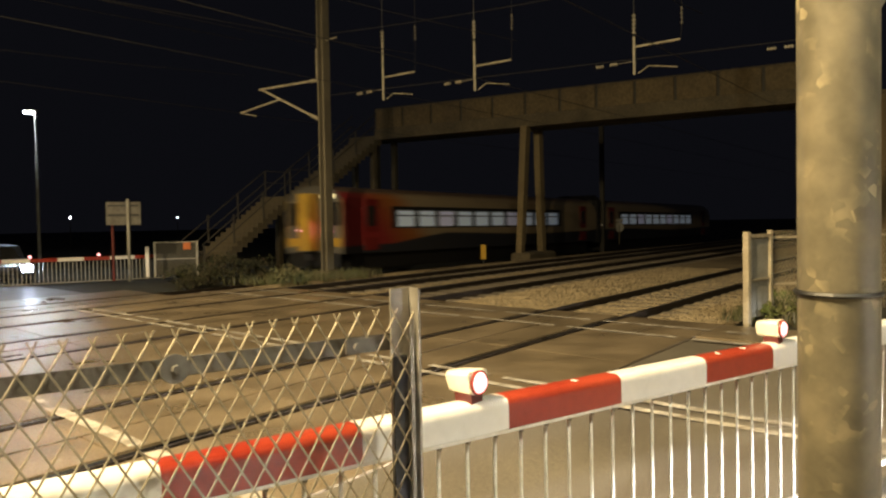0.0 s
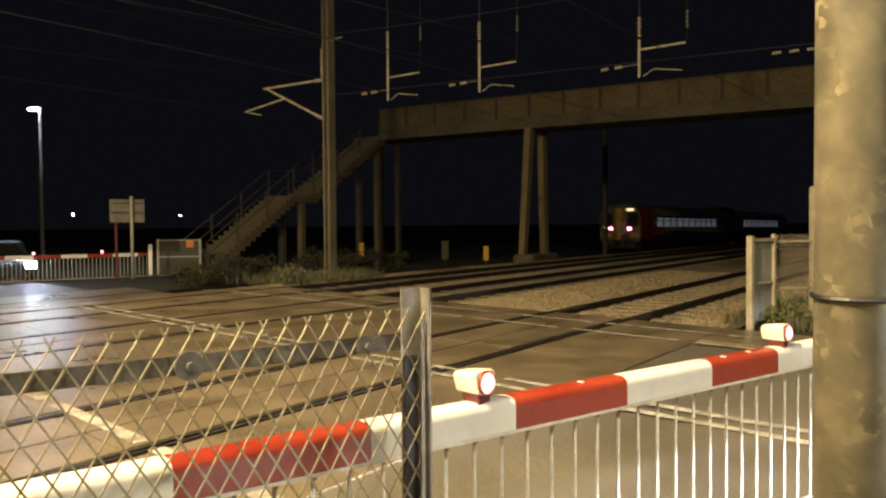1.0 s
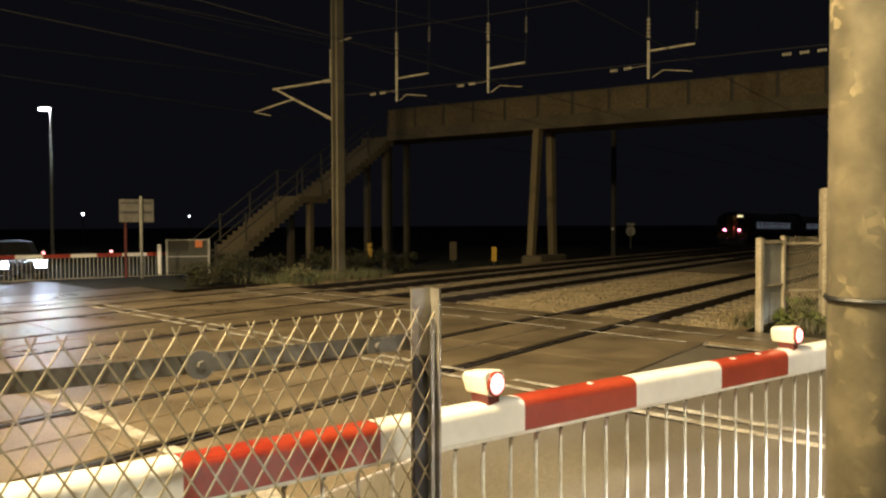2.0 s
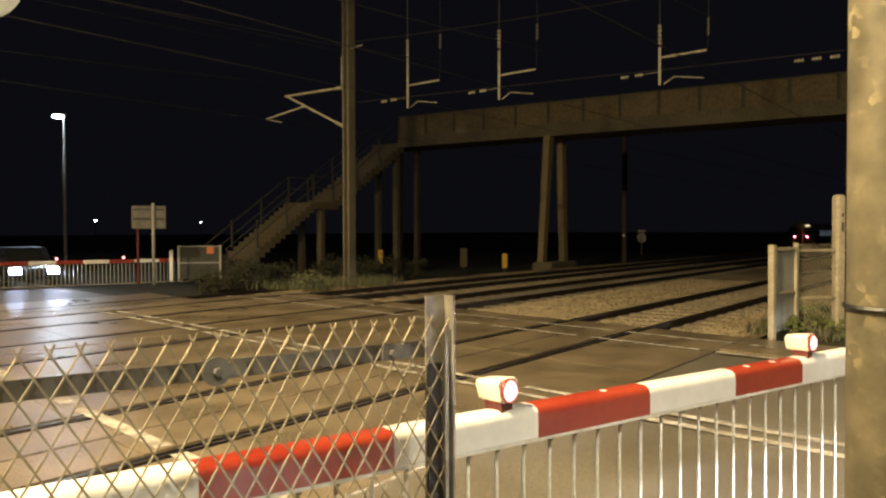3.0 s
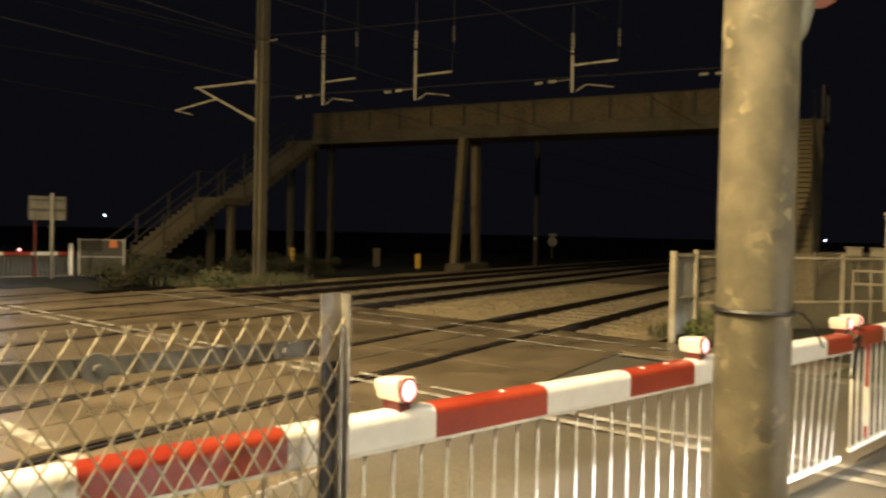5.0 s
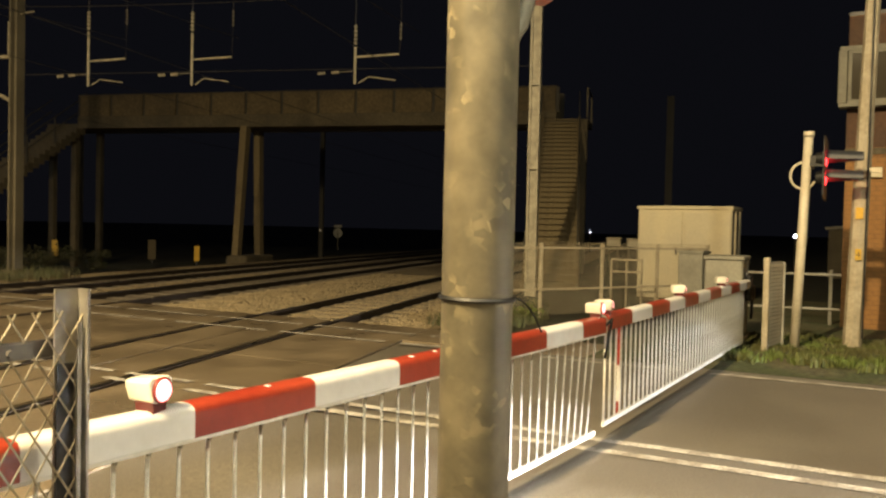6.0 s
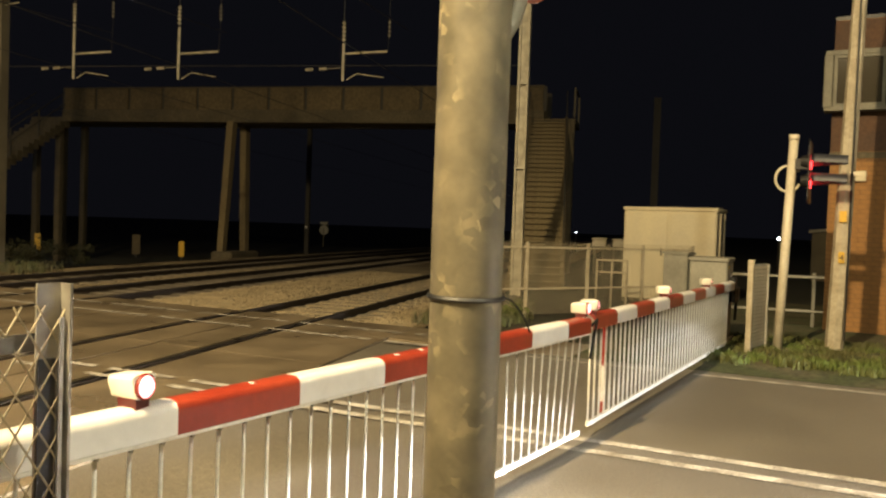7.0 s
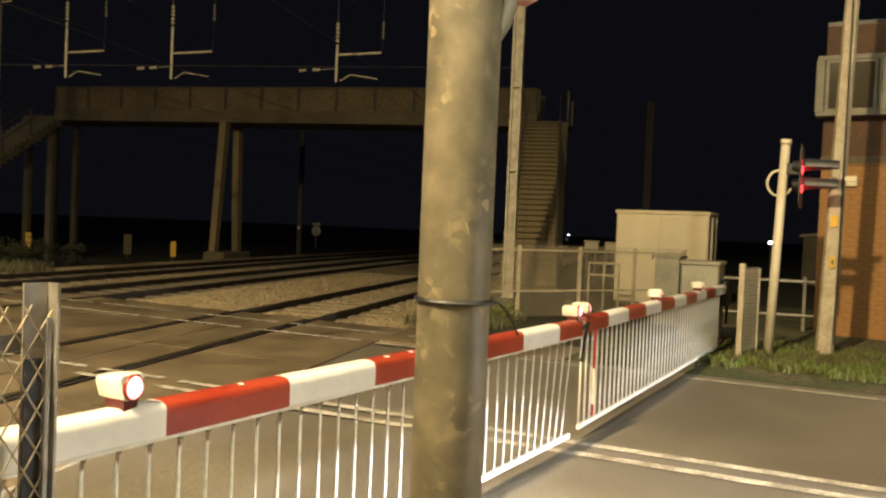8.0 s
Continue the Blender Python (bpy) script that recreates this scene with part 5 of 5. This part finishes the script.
for x in (-0.3, 0.0, 0.3):
    part("upright", Form().tube((x, 0, 0), (x, 0, 0.98), 0.022, 0.022, 8), CONCRETE_PALE, fr)
for z in (0.72, 0.96):
    part("crossbar", Form().tube((-0.3, 0, z), (0.3, 0, z), 0.022, 0.022, 8), CONCRETE_PALE, fr)
barrier_machine()
wig_wag()
lighting_column()
slat_panel()
corner_panel()
mesh_fence("chain_link_fence", "galvanised chain-link fence along the railway", (4.80, 13.36, 0), (10.3, 14.9, 0), 1.34, 4)
tall = thing("fence_post", "tall pale concrete post in the mesh fence", "post", at((5.49, 13.58, 0), 16))
part("post", Form().box(0, 0, 0, 0.16, 0.15, 2.06, None, 0.03), CONCRETE_PALE, tall)
part("bolt_slot", Form().box(0.01, -0.078, 1.72, 0.03, 0.01, 0.05).box(0.01, -0.078, 1.5, 0.03, 0.01, 0.14), BLACK, tall, "dark bolt holes")
rs = thing("round_sign", "pale back of a round sign on a bracket post", "sign", at((-1.435, 3.08, 0), 35))
part("disc", Form().tube((0, -0.004, 2.355), (0, 0.004, 2.355), 0.15, 0.15, 40), GALV, rs, "pale round plate")
part("post", Form().tube((-0.19, 0.03, 0), (-0.19, 0.03, 2.5), 0.03, 0.03, 14), GALV, rs)
part("bracket", Form().box(-0.09, 0.012, 2.335, 0.2, 0.012, 0.04), GALV, rs)
equipment_cabinet()
location_case((8.40, 12.56, 0), 0.40, 1.2, "narrow grey steel equipment case by the fence", 0.4, -50)
rail_fence()
for x, y, w_, h in ((15.1, 27.62, 0.50, 0.26), (15.7, 27.3, 0.40, 0.24)):
    bx = thing("storage_box", "low pale equipment box on a stand behind the fence", "box", at((x, y, 0), -28), group="pale boxes behind the fence")
    part("body", Form().box(0, 0, 1.0, w_, 0.4, h, None, 0.03), CREAM, bx)
    part("lid", Form().box(0, 0, 1.0 + h, w_ + 0.06, 0.46, 0.05, None, 0.015), CREAM, bx)
    for lx in (-0.15, 0.15):
        part("leg", Form().box(lx, 0, 0, 0.06, 0.06, 1.0), MAST, bx)
shed = thing("shed", "dim grey shed with a sloping roof beyond the signal box", "shed", at((22.6, 25.4, 0), -42))
part("wall", Form().prism([(0.0, 0.0), (3.0, 0.0), (3.0, 2.05), (0.0, 1.75)], 0, 2.4), MAST, shed)
part("roof", Form().prism([(-0.12, 1.76), (3.1, 2.08), (3.1, 2.18), (-0.12, 1.86)], -0.1, 2.5), DARKGREY, shed)
signal_box()
overhead_mast()
headspan_mast()
for n, bot, top in ((-14.82, 5.10, 7.1), (-11.72, 5.06, 6.95), (-7.24, 5.0, 6.45)):
    drop_tube(n, bot, top)
wires()
footbridge()
far_barrier()
back_sign()
far_cage()
far_lamp_post()
ROAD_TURN = math.degrees(math.atan2(RY, RX))
car((-17.6, 30.7, -0.5), ROAD_TURN, "dark hatchback waiting with bright headlamps", CARPAINT)
car((-20.0, 28.4, -0.5), ROAD_TURN, "second dark car waiting beside it with headlamps on", CARPAINT)
marker_post(tr(-18.22, 31.3, -0.38), "yellow marker plate beside the track", YELLOW)
marker_post(tr(-24.0, 30.0, -0.45), "yellow marker plate standing beyond the far track", YELLOW, 0.22, 0.66, 0.45)
marker_post(tr(-22.3, 34.3, -0.28), "grey concrete marker post behind the track", CONCRETE, 0.34, 0.9, 0.05)
round_sign(tr(-19.15, 49.3, 0.0))
far_post = thing("far_mast", "slim dark mast far along the track", "mast", at(tr(-19.3, 47.0, -0.4), TRACK_TURN))
part("mast_column", Form().box(0, 0, 0, 0.24, 0.2, 9.0), FARMAST, far_post)
part("reflector", Form().box(0, -0.14, 1.55, 0.12, 0.02, 0.12), WHITE, far_post)
far_post = thing("far_mast", "slim dark mast behind the cabinet", "mast", at(tr(0.6, 45.6, 0), TRACK_TURN))
part("mast_column", Form().box(0, 0, 0, 0.36, 0.3, 8.6), FARMAST, far_post)
for p, r in (((-39.5, 81.5, 2.63), 0.12), ((-36.9, 104.2, 2.68), 0.08), ((25.95, 31.16, 1.5), 0.07), ((27.6, 54.0, 1.45), 0.035)):
    l = thing("distant_lamp", "small cold white lamp far off, lit", "lamp", at((p[0], p[1], 0)))
    part("bulb", Form().ball((0, 0, p[2]), r), FARGLOW, l)
    part("pole", Form().tube((0, 0, -0.5), (0, 0, p[2] - r * 0.9), 0.05, 0.04, 8), FARMAST, l)

# weeds and grass
f = Form()
tufts(f, [rb(random.uniform(-1.9, 9), 10.95 + 0.25 * noise.noise((i * 0.37, 0, 5)) + 2.8 * random.random() ** 1.2, 0.03) for i in range(1300)], 0.10, 26, 0.15)
single("verge_grass", f, GRASS, "rough green grass on the verge", "grass", kind="stuff")
f = Form()
tufts(f, [tr(random.uniform(-17.9, -15.6), random.uniform(16.6, 21.0), -0.12) for _ in range(150)], 0.34, 12, 0.25)
tufts(f, [tr(random.uniform(-3.4, -1.8), random.uniform(12.9, 15.5), -0.02) for _ in range(90)], 0.22, 12, 0.2)
single("trackside_grass", f, LEAF, "tall dry weeds at the foot of the mast", "weeds", kind="stuff")
f = Form()
for _ in range(9):
    leaves(f, tr(random.uniform(-3.2, -2.0), random.uniform(13.2, 15.6), -0.02), 0.3, 0.32, 130, 0.045)
single("trackside_weeds", f, GRASS, "low green weeds along the mesh fence", "weeds", kind="stuff")
for i in range(7):
    f = Form()
    p = tr(-22.6 - 0.3 * (i % 3), 19.5 + 1.8 * i, -0.55)
    leaves(f, p, 1.1, 0.95 + 0.25 * (i % 2), 900, 0.06)
    single("bush", f, BUSH, "dark low bush below the footbridge stair", "bush", group="bushes below the stair")
for p in (tr(-16.6, 17.6, -0.15), tr(-15.9, 17.0, -0.1), tr(-25.0, 21.0, -0.5)):
    f = Form()
    leaves(f, p, 0.45, 0.6, 260, 0.05)
    single("bush", f, LEAF, "pale scrubby weed clump beside the crossing", "bush")


def motions():
    rows = []
    for t, s in ((0.0, 23.5), (0.2, 29.2), (0.4, 35.2), (0.6, 41.3), (1.0, 53.0), (1.5, 66.0), (2.0, 78.0), (3.5, 113.5), (5.0, 149.0), (8.0, 219.0)):
        p = tr(-20.7, s, -0.5 - 0.0075 * max(0.0, s - 24))
        rows.append((t, pose(p.x, p.y, p.z, 0, 0.43, 90 + TRACK_TURN)))
    walk(TRAIN, rows)


TRAIN = train()
motions()
